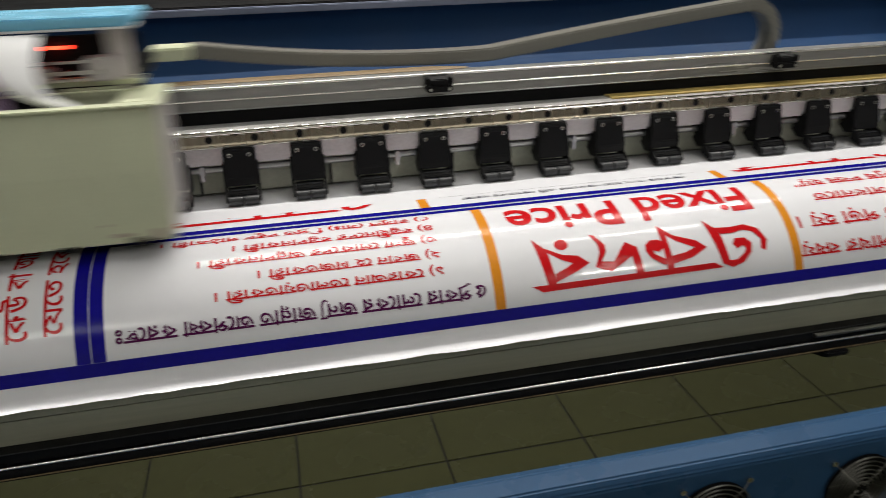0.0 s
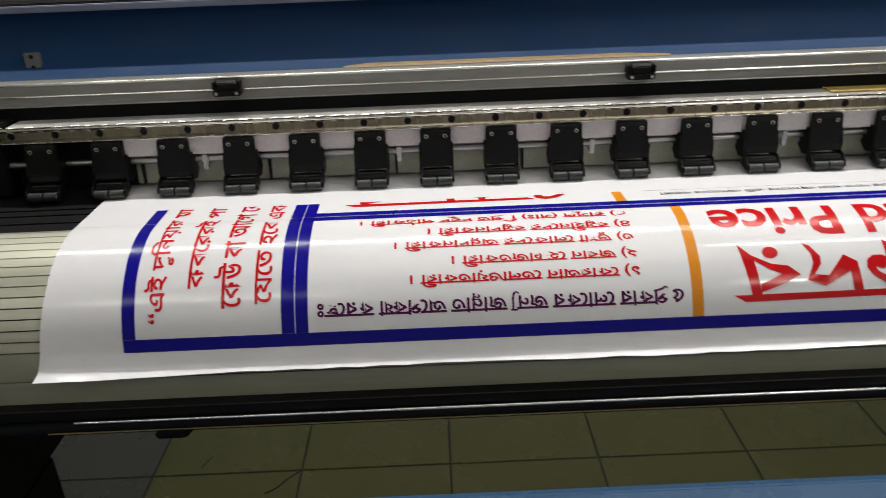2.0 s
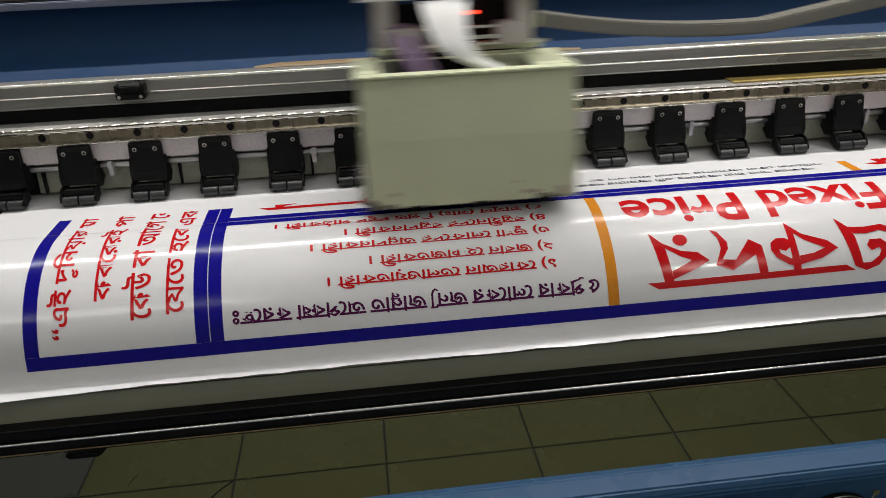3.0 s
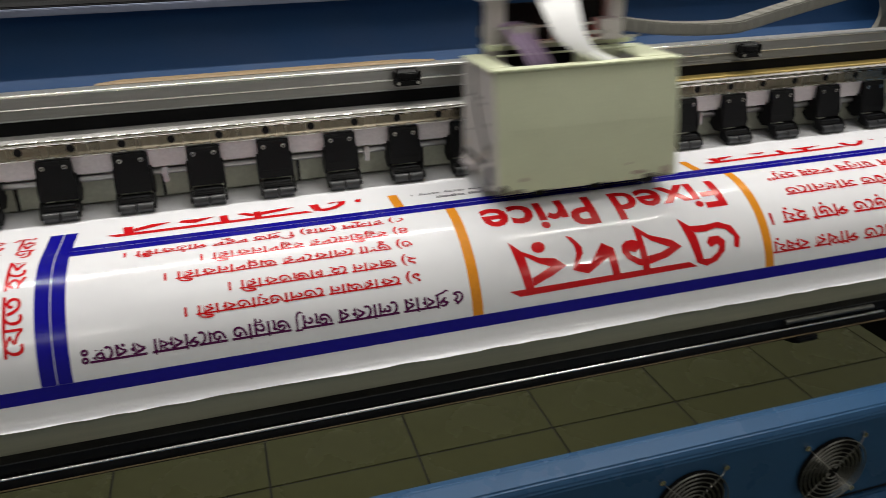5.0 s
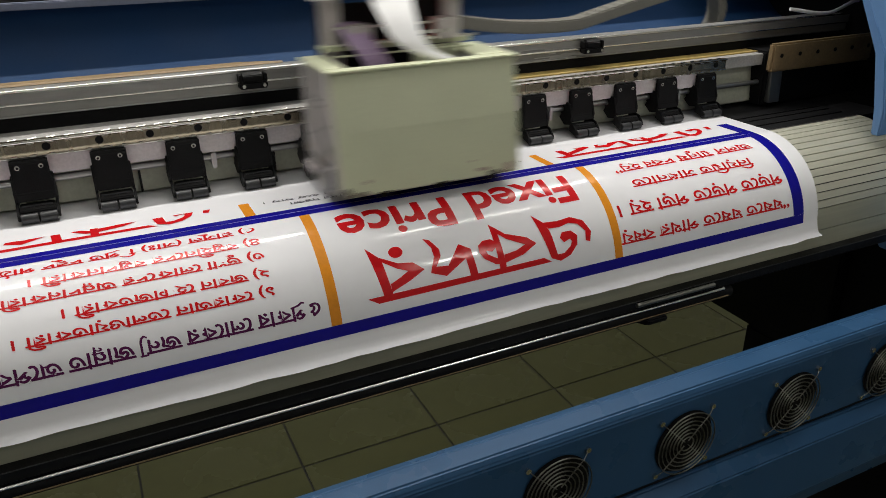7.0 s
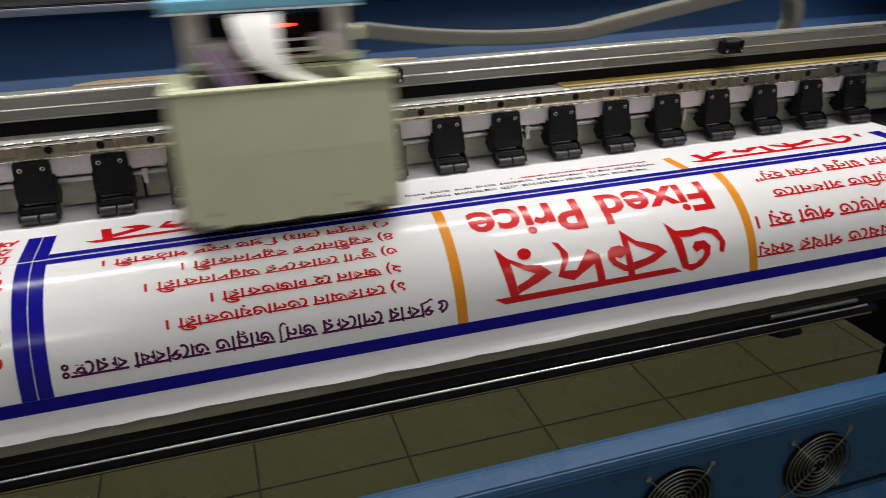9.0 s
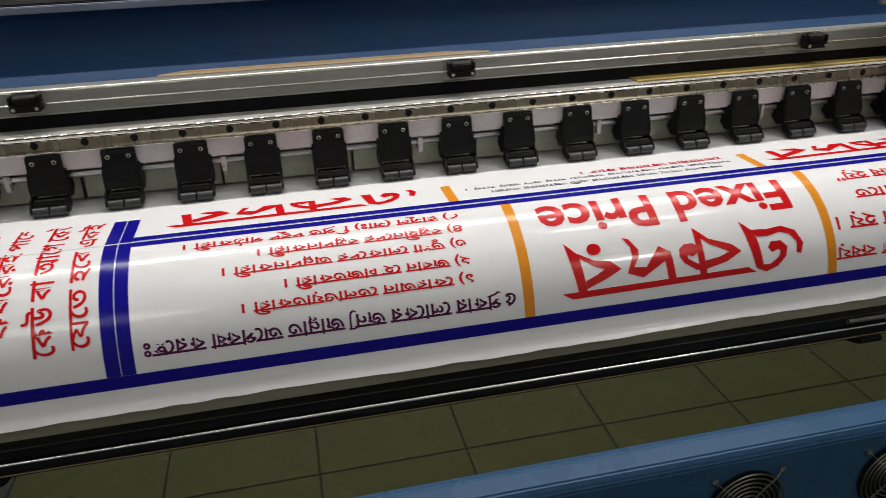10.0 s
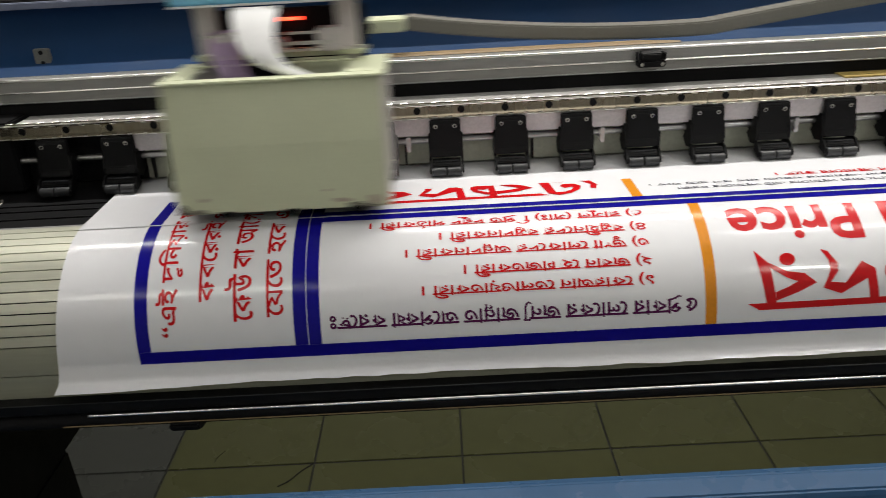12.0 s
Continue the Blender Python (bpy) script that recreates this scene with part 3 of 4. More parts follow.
def lay(name, flat, mat_, label="", lift=0.0003):
    """Lay a flat (x, u) drawing on the sheet's parts as ink."""
    us = [v.co.y for v in flat.verts]
    if not us:
        return
    lo, hi = min(us), max(us)
    if hi > JOIN:
        bm = flat.copy()
        cut(bm, 1, max(lo - 0.001, JOIN), hi + 0.001)
        u = JOIN + 0.004
        while u < hi:
            if u > lo:
                bmesh.ops.bisect_plane(bm, geom=bm.verts[:] + bm.edges[:] + bm.faces[:], plane_co=(0, u, 0), plane_no=(0, 1, 0), dist=1e-7)
            u += 0.006
        for v in bm.verts:
            v.co = bent(v.co.y, v.co.x, lift + v.co.z)
        if bm.faces:
            part(name, bm, mat_, curved_part, label, smooth=True)
        else:
            bm.free()
    if lo < JOIN and hi > FRONT:
        bm = cut(flat.copy(), 1, max(lo - 0.001, FRONT), min(hi + 0.001, JOIN))
        for v in bm.verts:
            v.co = (v.co.x, -v.co.y, lift + v.co.z)
        if bm.faces:
            part(name, bm, mat_, flat_part, label)
        else:
            bm.free()
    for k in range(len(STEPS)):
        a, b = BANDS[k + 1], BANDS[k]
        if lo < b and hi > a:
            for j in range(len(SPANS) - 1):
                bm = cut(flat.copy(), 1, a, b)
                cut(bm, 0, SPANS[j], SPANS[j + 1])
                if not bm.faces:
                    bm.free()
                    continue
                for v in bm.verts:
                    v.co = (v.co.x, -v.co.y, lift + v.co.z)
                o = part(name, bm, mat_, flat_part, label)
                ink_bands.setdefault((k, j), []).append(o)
    flat.free()


def bar_(name, x0, x1, u0, u1, mat_, label=""):
    bm = bmesh.new()
    bm.faces.new([bm.verts.new(p) for p in ((x0, u0, 0), (x1, u0, 0), (x1, u1, 0), (x0, u1, 0))])
    lay(name, bm, mat_, label)


def letters(body, bold=0.0, shear=0.0):
    data = bpy.data.curves.new("letters", "FONT")
    data.body, data.offset, data.resolution_u, data.shear = body, bold, 3, shear
    ob = new("letters", data)
    bpy.context.view_layer.update()
    me = bpy.data.meshes.new_from_object(ob.evaluated_get(bpy.context.evaluated_depsgraph_get()))
    bpy.data.objects.remove(ob)
    bm = bmesh.new()
    bm.from_mesh(me)
    bpy.data.meshes.remove(me)
    bmesh.ops.remove_doubles(bm, verts=bm.verts[:], dist=1e-5)
    return bm


def span(bm):
    xs = [v.co.x for v in bm.verts]
    return min(xs), max(xs)


def stroke(points, wide):
    """A pen stroke along points."""
    bm = bmesh.new()
    pts = [Vector((x, y, 0)) for x, y in points]
    rows = []
    for i, p in enumerate(pts):
        d = (pts[min(i + 1, len(pts) - 1)] - pts[max(i - 1, 0)]).normalized() * wide / 2
        rows.append((bm.verts.new((p.x - d.y, p.y + d.x, 0)), bm.verts.new((p.x + d.y, p.y - d.x, 0))))
    for a, b in zip(rows, rows[1:]):
        bm.faces.new((a[0], a[1], b[1], b[0]))
    return bm


def joined_letter(code, bold):
    """A conjunct: a letter with the second one under or behind it."""
    top, low = CONJUNCTS[code]
    bm = letters(top, bold)
    x0, x1 = span(bm)
    wide = 0.05 + 2 * bold
    if low == "ra":
        add(bm, stroke([(x1 - 0.06, 0.05), (x0 + 0.26, -0.05), (x0 + 0.1, -0.15), (x0 - 0.02, -0.1)], wide))
    elif low == "ya":
        add(bm, stroke([(x1 - 0.04, 0.66), (x1 + 0.3, 0.66)], wide))
        add(bm, stroke([(x1 + 0.2, 0.68), (x1 + 0.2, 0.05), (x1 + 0.14, -0.12), (x1 + 0.02, -0.2), (x1 - 0.1, -0.12)], wide))
    else:
        under = letters(low, bold)
        a0, a1 = span(under)
        behind = code == "K"
        for v in under.verts:
            if behind:
                v.co.x = x1 - 0.16 + (v.co.x - a0) * 0.72
            else:
                v.co.x, v.co.y = x0 + 0.12 + (v.co.x - a0) * 0.72, v.co.y * 0.5 - 0.2
        add(bm, under)
    return bm


CONJUNCTS = {"P": ("প", "ra"), "Y": ("ন", "ya"), "N": ("ন", "ন"), "K": ("ক", "ষ"), "S": ("স", "ত")}


def lettering(body, bold):
    """Letters in a row; a capital between bars stands for a conjunct."""
    pieces = body.split("|")
    if len(pieces) == 1:
        return letters(body, bold)
    pair, single = letters("ন ন", bold), letters("ন", bold)
    (a0, a1), (b0, b1) = span(pair), span(single)
    space = a1 - a0 - 2 * (b1 - b0)
    pair.free()
    single.free()
    out, x = bmesh.new(), 0.0
    for i, text in enumerate(pieces):
        if not text:
            continue
        x += space * (len(text) - len(text.lstrip(" ")))
        if text.strip():
            bm = joined_letter(text, bold) if i % 2 else letters(text.strip(), bold)
            lo, hi = span(bm)
            bmesh.ops.translate(bm, verts=bm.verts[:], vec=(x - lo, 0, 0))
            x += hi - lo - 0.03 - bold
            add(out, bm)
        if text.strip():
            x += (space + 0.03) * (len(text) - len(text.rstrip(" ")))
    return out


def words(bm, gap):
    """Split lettering, laid along x, into its words."""
    faces = sorted(bm.faces, key=lambda f: min(v.co.x for v in f.verts))
    groups, reach = [], -9.0
    for f in faces:
        xs = [v.co.x for v in f.verts]
        if min(xs) > reach + gap or not groups:
            groups.append([])
        groups[-1].append([v.co.copy() for v in f.verts])
        reach = max(reach, max(xs))
    out = []
    for g in groups:
        w = bmesh.new()
        for poly in g:
            w.faces.new([w.verts.new(c) for c in poly])
        bmesh.ops.remove_doubles(w, verts=w.verts[:], dist=1e-6)
        out.append(w)
    bm.free()
    return out


def thicker(w):
    """A second pass of ink a hair beside the first, as a heavier face has."""
    again = w.copy()
    bmesh.ops.translate(again, verts=again.verts[:], vec=(0.0007, 0.0004, 0.00003))
    return add(w, again)


def line_of_text(body, x_right, x_left, u_low, u_high, mat_, bold=0.0):
    """Lettering that stands on its head as seen from the front: it starts at x_right, its tops at u_high."""
    bm = lettering(body, bold)
    xs, ys = [v.co.x for v in bm.verts], [v.co.y for v in bm.verts]
    a0, a1, b0, b1 = min(xs), max(xs), min(ys), max(ys)
    for w in words(bm, 0.05):
        for v in w.verts:
            v.co = (x_right - (v.co.x - a0) / (a1 - a0) * (x_right - x_left), u_low + (v.co.y - b0) / (b1 - b0) * (u_high - u_low), 0)
        lay("word", thicker(w) if mat_ is not INK_BLACK else w, mat_)


def drawn_word(x_right, x_left, u_low, u_high):
    """The big word, drawn in angular strokes on a unit square: a runs along the word, b up to its head line."""
    strokes = [
        [(1, 0.885), (0.96, 1), (0.21, 0.965), (0.245, 0.86)],
        [(0.967, 0), (0.918, 0.26), (0.9, 0.92), (0.935, 0.92)],
        [(0.967, 0), (0.925, 0.21), (0.86, 0.375), (0.8, 0.42), (0.76, 0.58), (0.826, 0.55), (0.866, 0.47), (0.914, 0.317)],
        [(0.76, 0.58), (0.82, 0.715), (0.902, 0.853), (0.904, 0.712), (0.86, 0.63), (0.826, 0.55)],
        [(0.855 + 0.028 * math.cos(k * math.pi / 8), 0.176 + 0.105 * math.sin(k * math.pi / 8)) for k in range(16)],
        [(0.736, 0.033), (0.711, 0.076), (0.682, 0.283), (0.684, 0.41), (0.711, 0.584), (0.662, 0.61), (0.6, 0.264), (0.555, 0.394), (0.544, 0.93), (0.577, 0.93), (0.584, 0.548), (0.677, 0.785), (0.739, 0.675), (0.711, 0.394), (0.713, 0.223)],
        [(0.45, 0.006), (0.425, 0.168), (0.418, 0.893), (0.448, 0.893)],
        [(0.45, 0.006), (0.393, 0.25), (0.303, 0.404), (0.266, 0.552), (0.318, 0.532), (0.393, 0.355), (0.427, 0.218)],
        [(0.266, 0.552), (0.333, 0.706), (0.418, 0.787), (0.42, 0.637), (0.363, 0.605), (0.318, 0.532)],
        [(0.447, 0.347), (0.463, 0.296), (0.498, 0.298), (0.52, 0.37), (0.524, 0.496), (0.507, 0.632), (0.463, 0.775), (0.418, 0.816), (0.418, 0.706), (0.453, 0.67), (0.488, 0.567), (0.493, 0.492), (0.468, 0.535), (0.449, 0.473)],
        [(0.252, 0), (0.209, 0.2), (0.192, 0.38), (0.177, 0.94), (0.212, 0.878)],
        [(0.252, 0), (0.209, 0.193), (0.144, 0.215), (0.08, 0.187), (0.025, 0.3), (0, 0.55), (0.015, 0.744), (0.035, 0.7), (0.027, 0.513), (0.055, 0.35), (0.095, 0.298), (0.144, 0.343), (0.194, 0.328)],
        [(0.212, 0.772), (0.209, 0.9), (0.169, 0.986), (0.119, 0.915), (0.08, 0.747), (0.07, 0.574), (0.095, 0.454), (0.139, 0.451), (0.154, 0.55), (0.139, 0.65), (0.109, 0.603), (0.102, 0.662), (0.114, 0.753), (0.149, 0.853), (0.182, 0.852)],
    ]
    for letter in ((0,), (1, 2, 3), (4,), (5,), (6, 7, 8, 9), (10, 11, 12)):
        bm = bmesh.new()
        for i in letter:
            bm.faces.new([bm.verts.new((x_right - a * (x_right - x_left), u_low + b * (u_high - u_low), 0.00002 * i)) for a, b in strokes[i]])
        bm.normal_update()
        bmesh.ops.triangulate(bm, faces=bm.faces[:], ngon_method="EAR_CLIP")
        lay("letter", bm, INK_RED)



def column_of_text(body, x_top, x_base, u_start, u_end, mat_, bold=0.0):
    """Lettering that runs away from the front, its tops towards x_top."""
    bm = lettering(body, bold)
    xs, ys = [v.co.x for v in bm.verts], [v.co.y for v in bm.verts]
    a0, a1, b0, b1 = min(xs), max(xs), min(ys), max(ys)
    for w in words(bm, 0.05):
        for v in w.verts:
            v.co = (x_base + (v.co.y - b0) / (b1 - b0) * (x_top - x_base), u_start - (v.co.x - a0) / (a1 - a0) * (u_start - u_end), 0)
        lay("word", thicker(w), mat_)


# borders
bar_("border", 0.151, 1.433, 0.2567, 0.2702, INK_BLUE)
bar_("border", 0.151, 0.1645, 0.026, 0.2566, INK_BLUE)
bar_("border", 0.314, 0.3276, 0.026, 0.2566, INK_BLUE)
bar_("border", 0.3284, 0.3415, 0.026, 0.2566, INK_BLUE)
bar_("border", 1.413, 1.433, 0.0, 0.2566, INK_BLUE)
bar_("border", 0.3416, 1.4129, 0.0935, 0.1037, INK_BLUE)
bar_("border", 0.3416, 1.4129, 0.1046, 0.1152, INK_BLUE)
bar_("stripe", 0.7362, 0.7478, 0.1153, 0.2566, INK_ORANGE)
bar_("stripe", 1.1038, 1.1154, 0.1153, 0.2566, INK_ORANGE)
bar_("stripe", 0.6827, 0.6943, 0.0, 0.0934, INK_ORANGE)
bar_("stripe", 1.0752, 1.0868, 0.0, 0.0934, INK_ORANGE)

# panel with the list
line_of_text("৫ |P|কার েলােকর জ|Y| জা|N|াত অেপ|K|া করেছঃ", 0.727, 0.351, 0.2225, 0.2425, INK_PURPLE, 0.011)
line_of_text("১) েকারআন েতলাওয়াতকারী ।", 0.684, 0.447, 0.1985, 0.215, INK_RED, 0.009)
line_of_text("২) জবান েহফাজতকারী ।", 0.684, 0.491, 0.1785, 0.195, INK_RED, 0.009)
line_of_text("৩) ভুখা েলাকেদর অ|N|দানকারী ।", 0.684, 0.431, 0.1575, 0.174, INK_RED, 0.009)
line_of_text("৪) ব|S|হীনেদর ব|S|দানকারী ।", 0.684, 0.467, 0.1385, 0.155, INK_RED, 0.009)
line_of_text("৫) রাসূল (সাঃ) ি|P|ত দরূদ পাঠকারী ।", 0.684, 0.393, 0.1185, 0.1345, INK_RED, 0.009)

# middle panel
drawn_word(1.074, 0.7795, 0.182, 0.2442)
line_of_text("Fixed Price", 1.0745, 0.7705, 0.128, 0.1735, INK_RED, 0.02)

# panel with the proverb
line_of_text("“ঘষেত ঘষেত পাথর |K|য়", 1.405, 1.1155, 0.2235, 0.243, INK_RED, 0.009)
line_of_text("পড়েত পড়েত পড়া হয় ।", 1.404, 1.122, 0.1875, 0.2085, INK_RED, 0.009)
line_of_text("িনয়িমত সাধনােত", 1.369, 1.1605, 0.1555, 0.1765, INK_RED, 0.009)
line_of_text("অলস মানুষ দ|K| হয়”", 1.391, 1.1505, 0.1235, 0.1445, INK_RED, 0.009)

# column panel
column_of_text("“এই দুিনয়ার মানুষ", 0.173, 0.200, 0.241, 0.026, INK_RED, 0.009)
column_of_text("কবেররই পােশ", 0.2105, 0.2355, 0.206, 0.034, INK_RED, 0.009)
column_of_text("েকউ বা আেগ েকউ", 0.244, 0.2725, 0.228, 0.03, INK_RED, 0.009)
column_of_text("েযেত হেব একই", 0.2795, 0.3055, 0.225, 0.042, INK_RED, 0.009)

# next copy, still in print
drawn_word(0.6525, 0.3715, 0.016, 0.0782)
drawn_word(1.394, 1.103, 0.016, 0.0782)
line_of_text("আপনার সাথে যারা আমােদর এিট আমােদর দরজা", 1.036, 0.737, 0.0715, 0.0815, INK_BLACK)
line_of_text("সাইেনজ েকনা আমােদর ঘরেতা যায় বস হেয় যায় ।", 1.055, 0.71, 0.0565, 0.0665, INK_BLACK)
line_of_text("েযাগােযাগ আমােদর কােছ ।", 1.05, 0.86, 0.0415, 0.0515, INK_RED)


# ---- carriage ----
CW, CY0, CZ0, CZ1 = 0.225, -0.132, 1.079, 1.212
FACE, FOLD = (-0.151, -0.1435, -0.131), 1.15   # the front's foot, fold and top


def carriage():
    rnd = random.Random(5)
    t = thing("print_carriage", "cream painted print head carriage box with cables on top", "print carriage")
    part("front_cover", extrude_x([(FACE[0], CZ0), (FACE[1], FOLD), (FACE[2], CZ1), (FACE[2] + 0.003, CZ1), (FACE[1] + 0.003, FOLD), (FACE[0] + 0.003, CZ0)], 0, CW, 0.0006), CREAM, t, "cream painted front cover")
    for x0, x1 in ((0.0, 0.003), (CW - 0.003, CW)):
        part("side_cover", extrude_x([(FACE[0] + 0.0032, CZ0 + 0.002), (FACE[1] + 0.0032, FOLD), (FACE[2] + 0.0032, CZ1), (-0.03, CZ1), (-0.022, CZ0 + 0.04), (-0.024, CZ0 + 0.006)], x0, x1), SIDE, t, "stained grey steel side")
    for b in ((-0.003, CW + 0.003, CY0 - 0.003, CY0 + 0.014, CZ1, CZ1 + 0.003), (-0.003, 0.024, CY0 + 0.014, -0.03, CZ1, CZ1 + 0.003), (CW - 0.04, CW + 0.003, CY0 + 0.014, -0.03, CZ1, CZ1 + 0.003)):
        part("rim", box(*b, 0.0008), CREAM, t, "pale cream top rim")
    part("base_plate", box(0.004, CW - 0.004, CY0 + 0.004, -0.006, CZ0, CZ0 + 0.01), BLACK_MATT, t)
    part("head_block", box(0.02, CW - 0.02, CY0 + 0.02, -0.04, CZ0 + 0.012, CZ1 - 0.03, 0.003), BLACK, t)
    part("slider", box(0.03, CW - 0.03, -0.028, -0.003, 1.128, 1.165, 0.002), ALU_DULL, t)
    part("back_plate", box(0.02, CW - 0.02, -0.036, -0.03, 1.10, 1.271, 0.001), BLACK_MATT, t)
    for x in (0.022, CW - 0.05):
        part("post", box(x, x + 0.022, -0.05, -0.03, CZ1 - 0.02, 1.279, 0.002), PLATE, t)
    part("top_board", box(0.006, CW - 0.018, -0.074, 0.03, 1.282, 1.2925, 0.0015), SKY_PLASTIC, t, "sky blue top cover")
    part("board_edge", box(0.006, CW - 0.018, -0.075, -0.03, 1.2795, 1.2817, 0.0006), CABLE_WHITE, t, "thin white edge under the top cover")
    part("inner_panel", box(0.125, 0.185, -0.066, -0.062, 1.192, 1.2215, 0.001), CREAM, t)
    part("bar", box(0.03, CW - 0.015, -0.0665, -0.0625, 1.2285, 1.2315, 0.0008), STEEL, t)
    part("bar", box(0.022, CW - 0.03, -0.08, -0.076, 1.2185, 1.2205, 0.0008), CREAM, t)
    part("valve_block", box(0.1, 0.12, -0.072, -0.05, 1.2285, 1.243, 0.002), PLATE, t)
    part("crossbar", box(0.03, CW - 0.05, -0.062, -0.058, 1.246, 1.249), STEEL, t)
    part("crossbar", box(0.1, 0.17, -0.07, -0.064, 1.236, 1.24), STEEL, t)
    part("shelf", box(0.02, CW - 0.02, -0.06, -0.03, 1.222, 1.228, 0.001), CREAM, t)
    part("valve_block", box(0.155, 0.185, -0.07, -0.045, 1.228, 1.252, 0.002), PLATE, t)
    part("valve_block", box(0.045, 0.075, -0.07, -0.045, 1.228, 1.25, 0.002), PLATE, t)
    part("led", box(0.112, 0.135, -0.04, -0.0365, 1.258, 1.261), LED, t, "small red indicator light")
    ribbon = bmesh.new()
    path = curve_points([(0.096, -0.076, 1.2785), (0.096, -0.093, 1.262), (0.1, -0.108, 1.242), (0.113, -0.116, 1.227), (0.137, -0.119, 1.216), (0.168, -0.12, 1.205)], 28)
    rows = []
    for i, p in enumerate(path):
        w = 0.025 - 0.011 * min(1, 1.6 * i / len(path))
        rows.append([ribbon.verts.new((p.x - w, p.y, p.z)), ribbon.verts.new((p.x, p.y - 0.003, p.z)), ribbon.verts.new((p.x + w, p.y, p.z))])
    for a, b in zip(rows, rows[1:]):
        for k in (0, 1):
            ribbon.faces.new((a[k], a[k + 1], b[k + 1], b[k]))
    part("ribbon_cable", ribbon, CABLE_WHITE, t, "white ribbon cable", smooth=True)
    for k in range(4):
        part("ink_tube", pipe(curve_points([(0.04 + 0.007 * k, -0.045, 1.25), (0.042 + 0.008 * k, -0.07, 1.24), (0.052 + 0.008 * k, -0.09, 1.222), (0.066 + 0.008 * k, -0.1, 1.195)], 16), 0.003, 8), CABLE_LILAC, t, "lilac ink tube", smooth=True)
    for cy, cz, w, h, m in ((-0.118, 1.088, 0.008, 0.012, DARK_GRIME), (-0.085, 1.083, 0.02, 0.008, GRIME), (-0.05, 1.086, 0.016, 0.01, GRIME), (-0.1, 1.112, 0.008, 0.006, RED_GRIME), (-0.117, 1.125, 0.006, 0.008, GRIME), (-0.04, 1.112, 0.007, 0.005, RED_GRIME), (-0.075, 1.1, 0.01, 0.006, RED_GRIME), (-0.11, 1.15, 0.004, 0.003, GRIME)):
        bm = bmesh.new()
        ring = []
        for k in range(18):
            a = k * math.pi / 9
            r = rnd.uniform(0.6, 1.1)
            ring.append(bm.verts.new((-0.0006, min(-0.026, max(CY0 + 0.004, cy + w * r * math.cos(a))), max(CZ0 + 0.006, cz + h * r * math.sin(a)))))
        bm.faces.new(ring)
        part("ink_stain", bm, m, t, "dried ink stain")
    part("side_cable", pipe(curve_points([(-0.002, -0.07, 1.21), (-0.004, -0.085, 1.17), (-0.004, -0.105, 1.14), (-0.002, -0.122, 1.11)], 16), 0.0011, 8), BLACK, t, smooth=True)
    part("nozzle_plate", box(-0.006, 0.03, -0.118, -0.05, CZ0 - 0.006, CZ0 + 0.004, 0.001), ALU, t, "bright metal head plate")
    part("side_slot", box(-0.0012, 0.0, -0.1, -0.035, 1.1, 1.104), BLACK, t)
    for yy, zz in ((-0.06, 1.175), (-0.085, 1.176), (-0.1, 1.172), (-0.11, 1.15), (-0.05, 1.13), (-0.115, 1.125)):
        part("screw", rod((-0.0014, yy, zz), (0.0, yy, zz), 0.0018, 8), BLACK, t)
    part("ink_latch", box(-0.003, 0.006, CY0 + 0.004, CY0 + 0.012, CZ0 + 0.004, CZ0 + 0.026, 0.001), INK_BLACK, t, "ink-stained latch")
    part("side_bracket", box(-0.006, 0.0, -0.07, -0.03, 1.082, 1.094, 0.002), PLATE, t)
    part("chain_arm", box(CW - 0.03, CW + 0.018, 0.1, 0.145, 1.217, 1.233, 0.002), CREAM, t, "cream block that carries the cable chain")
    part("chain_bar", box(0.075, CW - 0.032, 0.1, 0.14, 1.206, 1.224, 0.002), CHAIN, t, "grey bar behind the carriage")
    part("chain_bracket", box(CW - 0.046, CW - 0.024, -0.03, 0.11, 1.224, 1.23, 0.001), BLACK_MATT, t)
    for cx, cz, w, h, m in ((0.004, 1.08, 0.007, 0.012, DARK_GRIME), (0.02, 1.078, 0.016, 0.007, GRIME), (0.06, 1.077, 0.02, 0.004, GRIME), (0.125, 1.077, 0.03, 0.004, GRIME), (0.19, 1.081, 0.012, 0.006, GRIME), (0.175, 1.088, 0.01, 0.003, RED_GRIME), (0.21, 1.087, 0.007, 0.006, RED_GRIME), (0.207, 1.079, 0.012, 0.005, GRIME), (0.16, 1.1, 0.003, 0.002, RED_GRIME), (0.03, 1.095, 0.004, 0.003, RED_GRIME)):
        bm = bmesh.new()
        ring = []
        for k in range(18):
            a = k * math.pi / 9
            r = rnd.uniform(0.6, 1.1)
            z = max(CZ0 + 0.0008, cz + h * r * math.sin(a))
            ring.append(bm.verts.new((min(CW - 0.0005, max(0.0005, cx + w * r * math.cos(a))), FACE[0] - 0.0006, z)))
        bm.faces.new(ring)
        part("ink_stain", bm, m, t, "dried ink stain")
    for x in (0.05, 0.12, 0.19):
        part("wheel_block", box(x - 0.008, x + 0.008, FACE[0] - 0.001, FACE[0] + 0.011, CZ0 - 0.005, CZ0 + 0.004, 0.002), BLACK, t)
    return t


head = carriage()


# ---- cable chain ----
LINKS, LINK = 84, 0.018
CHAIN_END = 0.66                    # where the lower run is fixed
LOOP = 0.0455


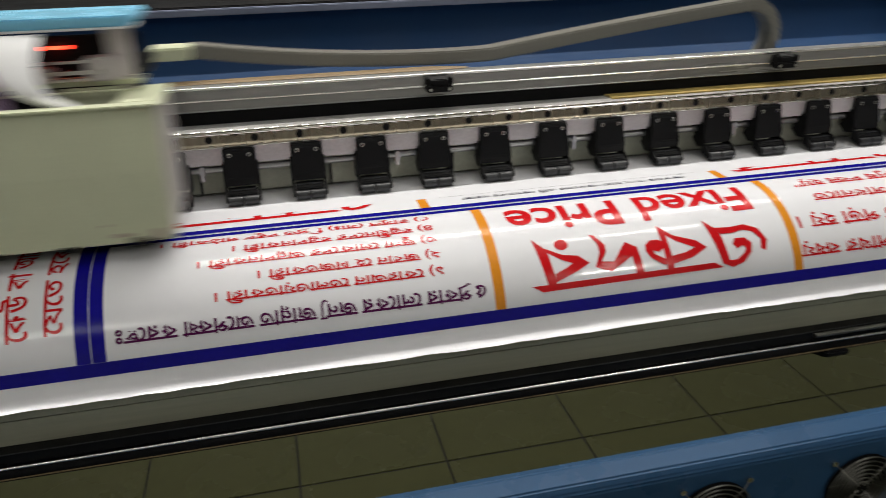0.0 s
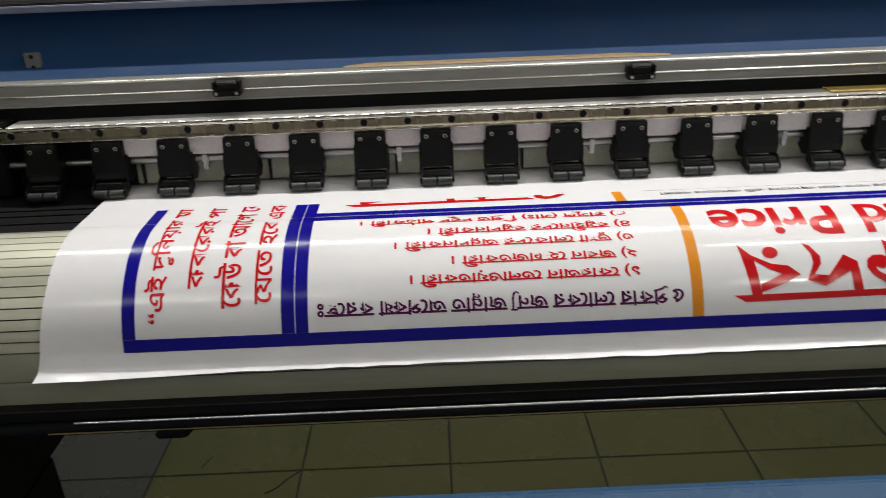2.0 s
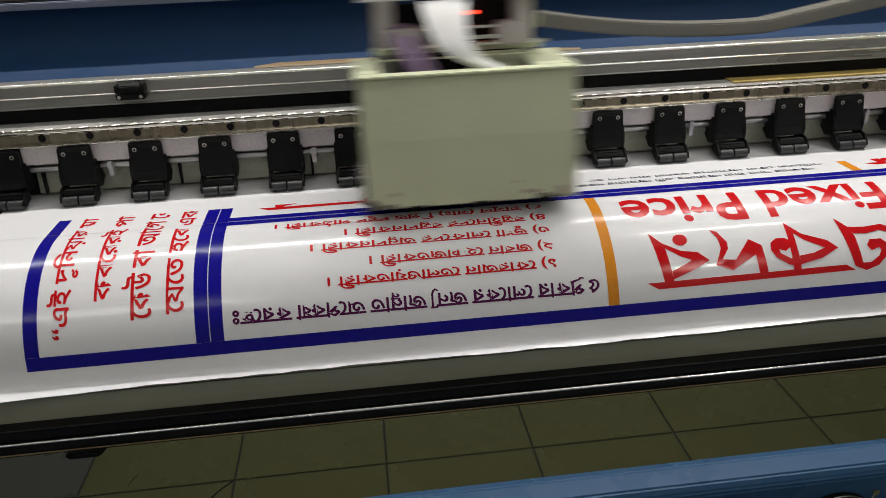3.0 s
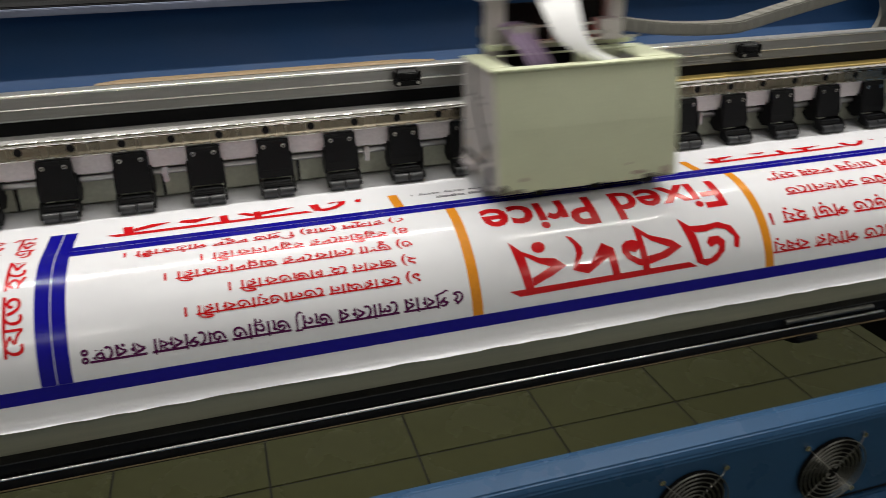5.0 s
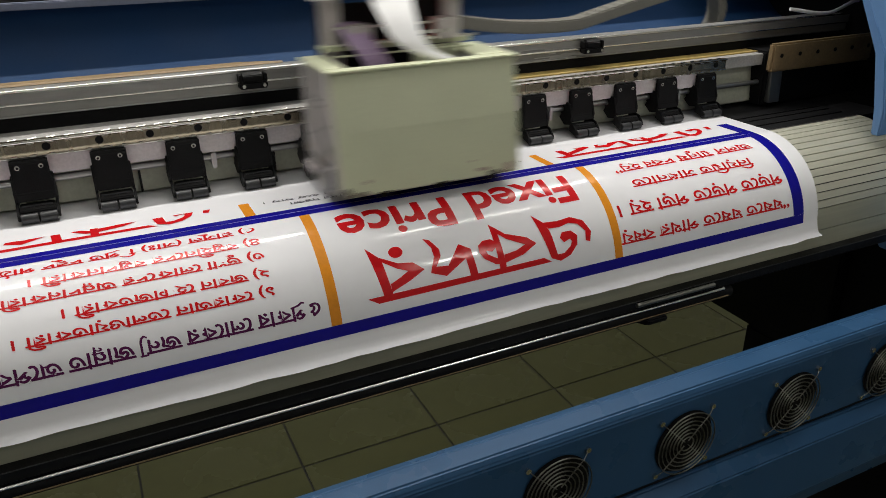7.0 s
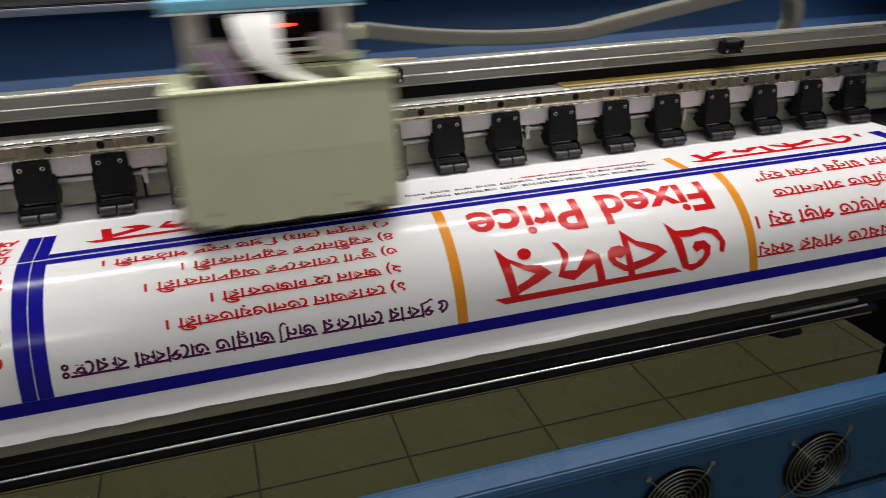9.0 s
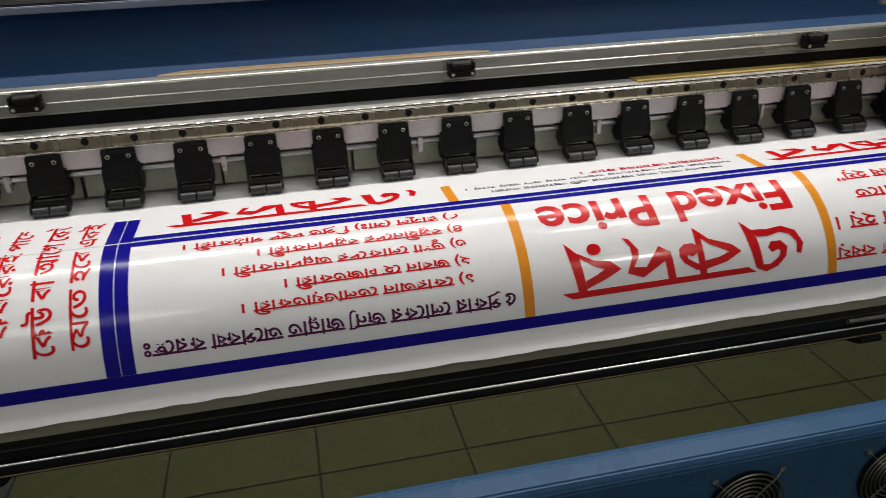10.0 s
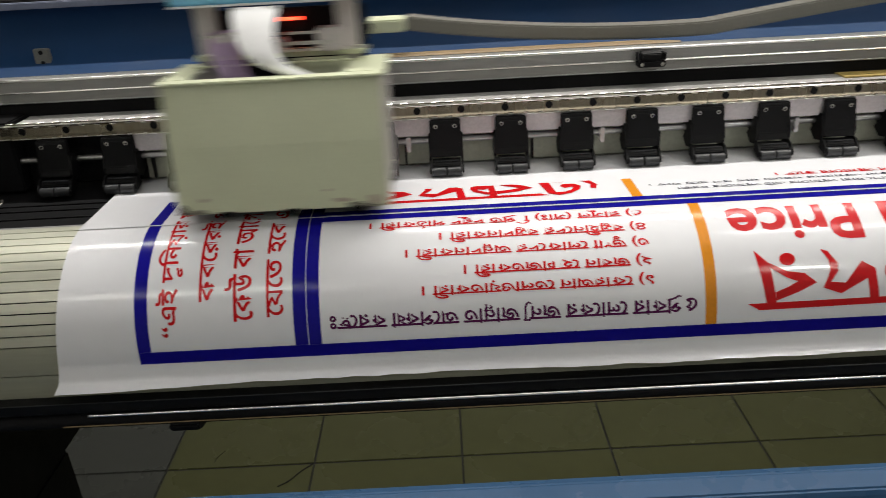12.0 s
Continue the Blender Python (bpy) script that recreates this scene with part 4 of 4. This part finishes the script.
def chain_place(a, xc):
    """Where a link sits, a metres along the chain from the carriage, with the carriage at xc."""
    start = xc + CW + 0.02
    total = LINKS * LINK
    loop = (start + CHAIN_END + total - math.pi * LOOP) / 2
    run = loop - start
    z0 = 1.158

    def upper(x):
        f = min(1, max(0, (x - start) / run))
        return z0 + 0.068 - 0.127 * f + 0.15 * f * f + 0.18 * max(0.0, f - 0.5) * (1 - f)

    if a < run:
        x = start + a
        d = math.atan2(upper(x + 0.01) - upper(x - 0.01), 0.02)
        return x, upper(x), d
    if a < run + math.pi * LOOP:
        th = (a - run) / LOOP
        return loop + LOOP * math.sin(th), z0 + LOOP + LOOP * math.cos(th), -th
    return loop - (a - run - math.pi * LOOP), z0, -math.pi + 1e-4


chain = thing("cable_chain", "grey plastic cable chain behind the beam", "cable chain")


def chain_link():
    bm = box(-0.0098, 0.0098, -0.016, 0.016, -0.009, 0.009, 0.002)
    return part("link", bm, CHAIN, chain)


links = [chain_link()]
for k in range(1, LINKS):
    o = new("link", links[0].data)
    o.parent = chain
    links.append(o)


# ---- what moves ----
def carriage_rows():
    right = [(-1.1, 0.7), (-0.85, 0.916), (-0.7, 1.052), (-0.5, 1.26), (-0.3, 1.38), (-0.1, 1.455), (0.1, 1.46), (0.3, 1.365), (0.5, 1.248), (0.7, 1.04), (0.85, 0.905), (1.1, 0.69)]
    left = [(-0.47, 0.18), (-0.3, 0.06), (-0.1, -0.02), (0.1, -0.02), (0.3, 0.05), (0.47, 0.162), (0.75, 0.405)]
    rows = []
    for c in (1.668, 6.0, 10.353):
        rows += [(c + d, x + 0.006) for d, x in right]
    for c in (-0.5, 3.83, 8.17, 12.48):
        rows += [(c + d, x) for d, x in left]
    rows.sort()
    times = [r[0] for r in rows]
    places = [r[1] for r in rows]
    out = []
    for t in np.arange(0, 12.01, 0.1):
        near = [float(np.interp(t + d, times, places)) for d in (-0.06, -0.03, 0, 0.03, 0.06)]
        out.append((float(t), sum(near) / 5))
    return out


def advance(t):
    return sum(STEP * min(1, max(0, (t - a) / (b - a))) for a, b in STEPS)


def motions():
    rows = carriage_rows()
    walk(head, [(t, pose(x, 0, 0)) for t, x in rows])
    times = sorted({0.0, 12.0} | {v for ab in STEPS for v in ab})
    walk(flat_part, [(t, pose(0, -advance(t), PZ)) for t in times])
    base = (JOIN + PY) / PR
    walk(curved_part, [(t, pose(*CENTRE, math.degrees(base + advance(t) / PR))) for t in times])
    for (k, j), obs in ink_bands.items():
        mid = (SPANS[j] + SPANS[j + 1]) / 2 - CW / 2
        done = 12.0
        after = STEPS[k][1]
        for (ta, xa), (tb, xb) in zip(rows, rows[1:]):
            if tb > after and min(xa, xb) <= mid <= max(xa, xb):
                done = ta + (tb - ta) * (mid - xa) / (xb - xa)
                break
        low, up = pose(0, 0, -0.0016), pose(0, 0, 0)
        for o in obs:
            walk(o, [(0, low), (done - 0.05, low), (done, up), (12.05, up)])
    for k, o in enumerate(links):
        out = []
        for t, x in rows:
            lx, lz, d = chain_place((k + 0.5) * LINK, x)
            out.append((t, pose(lx, 0.128, lz, 0, -math.degrees(d), 0)))
        walk(o, out)


motions()
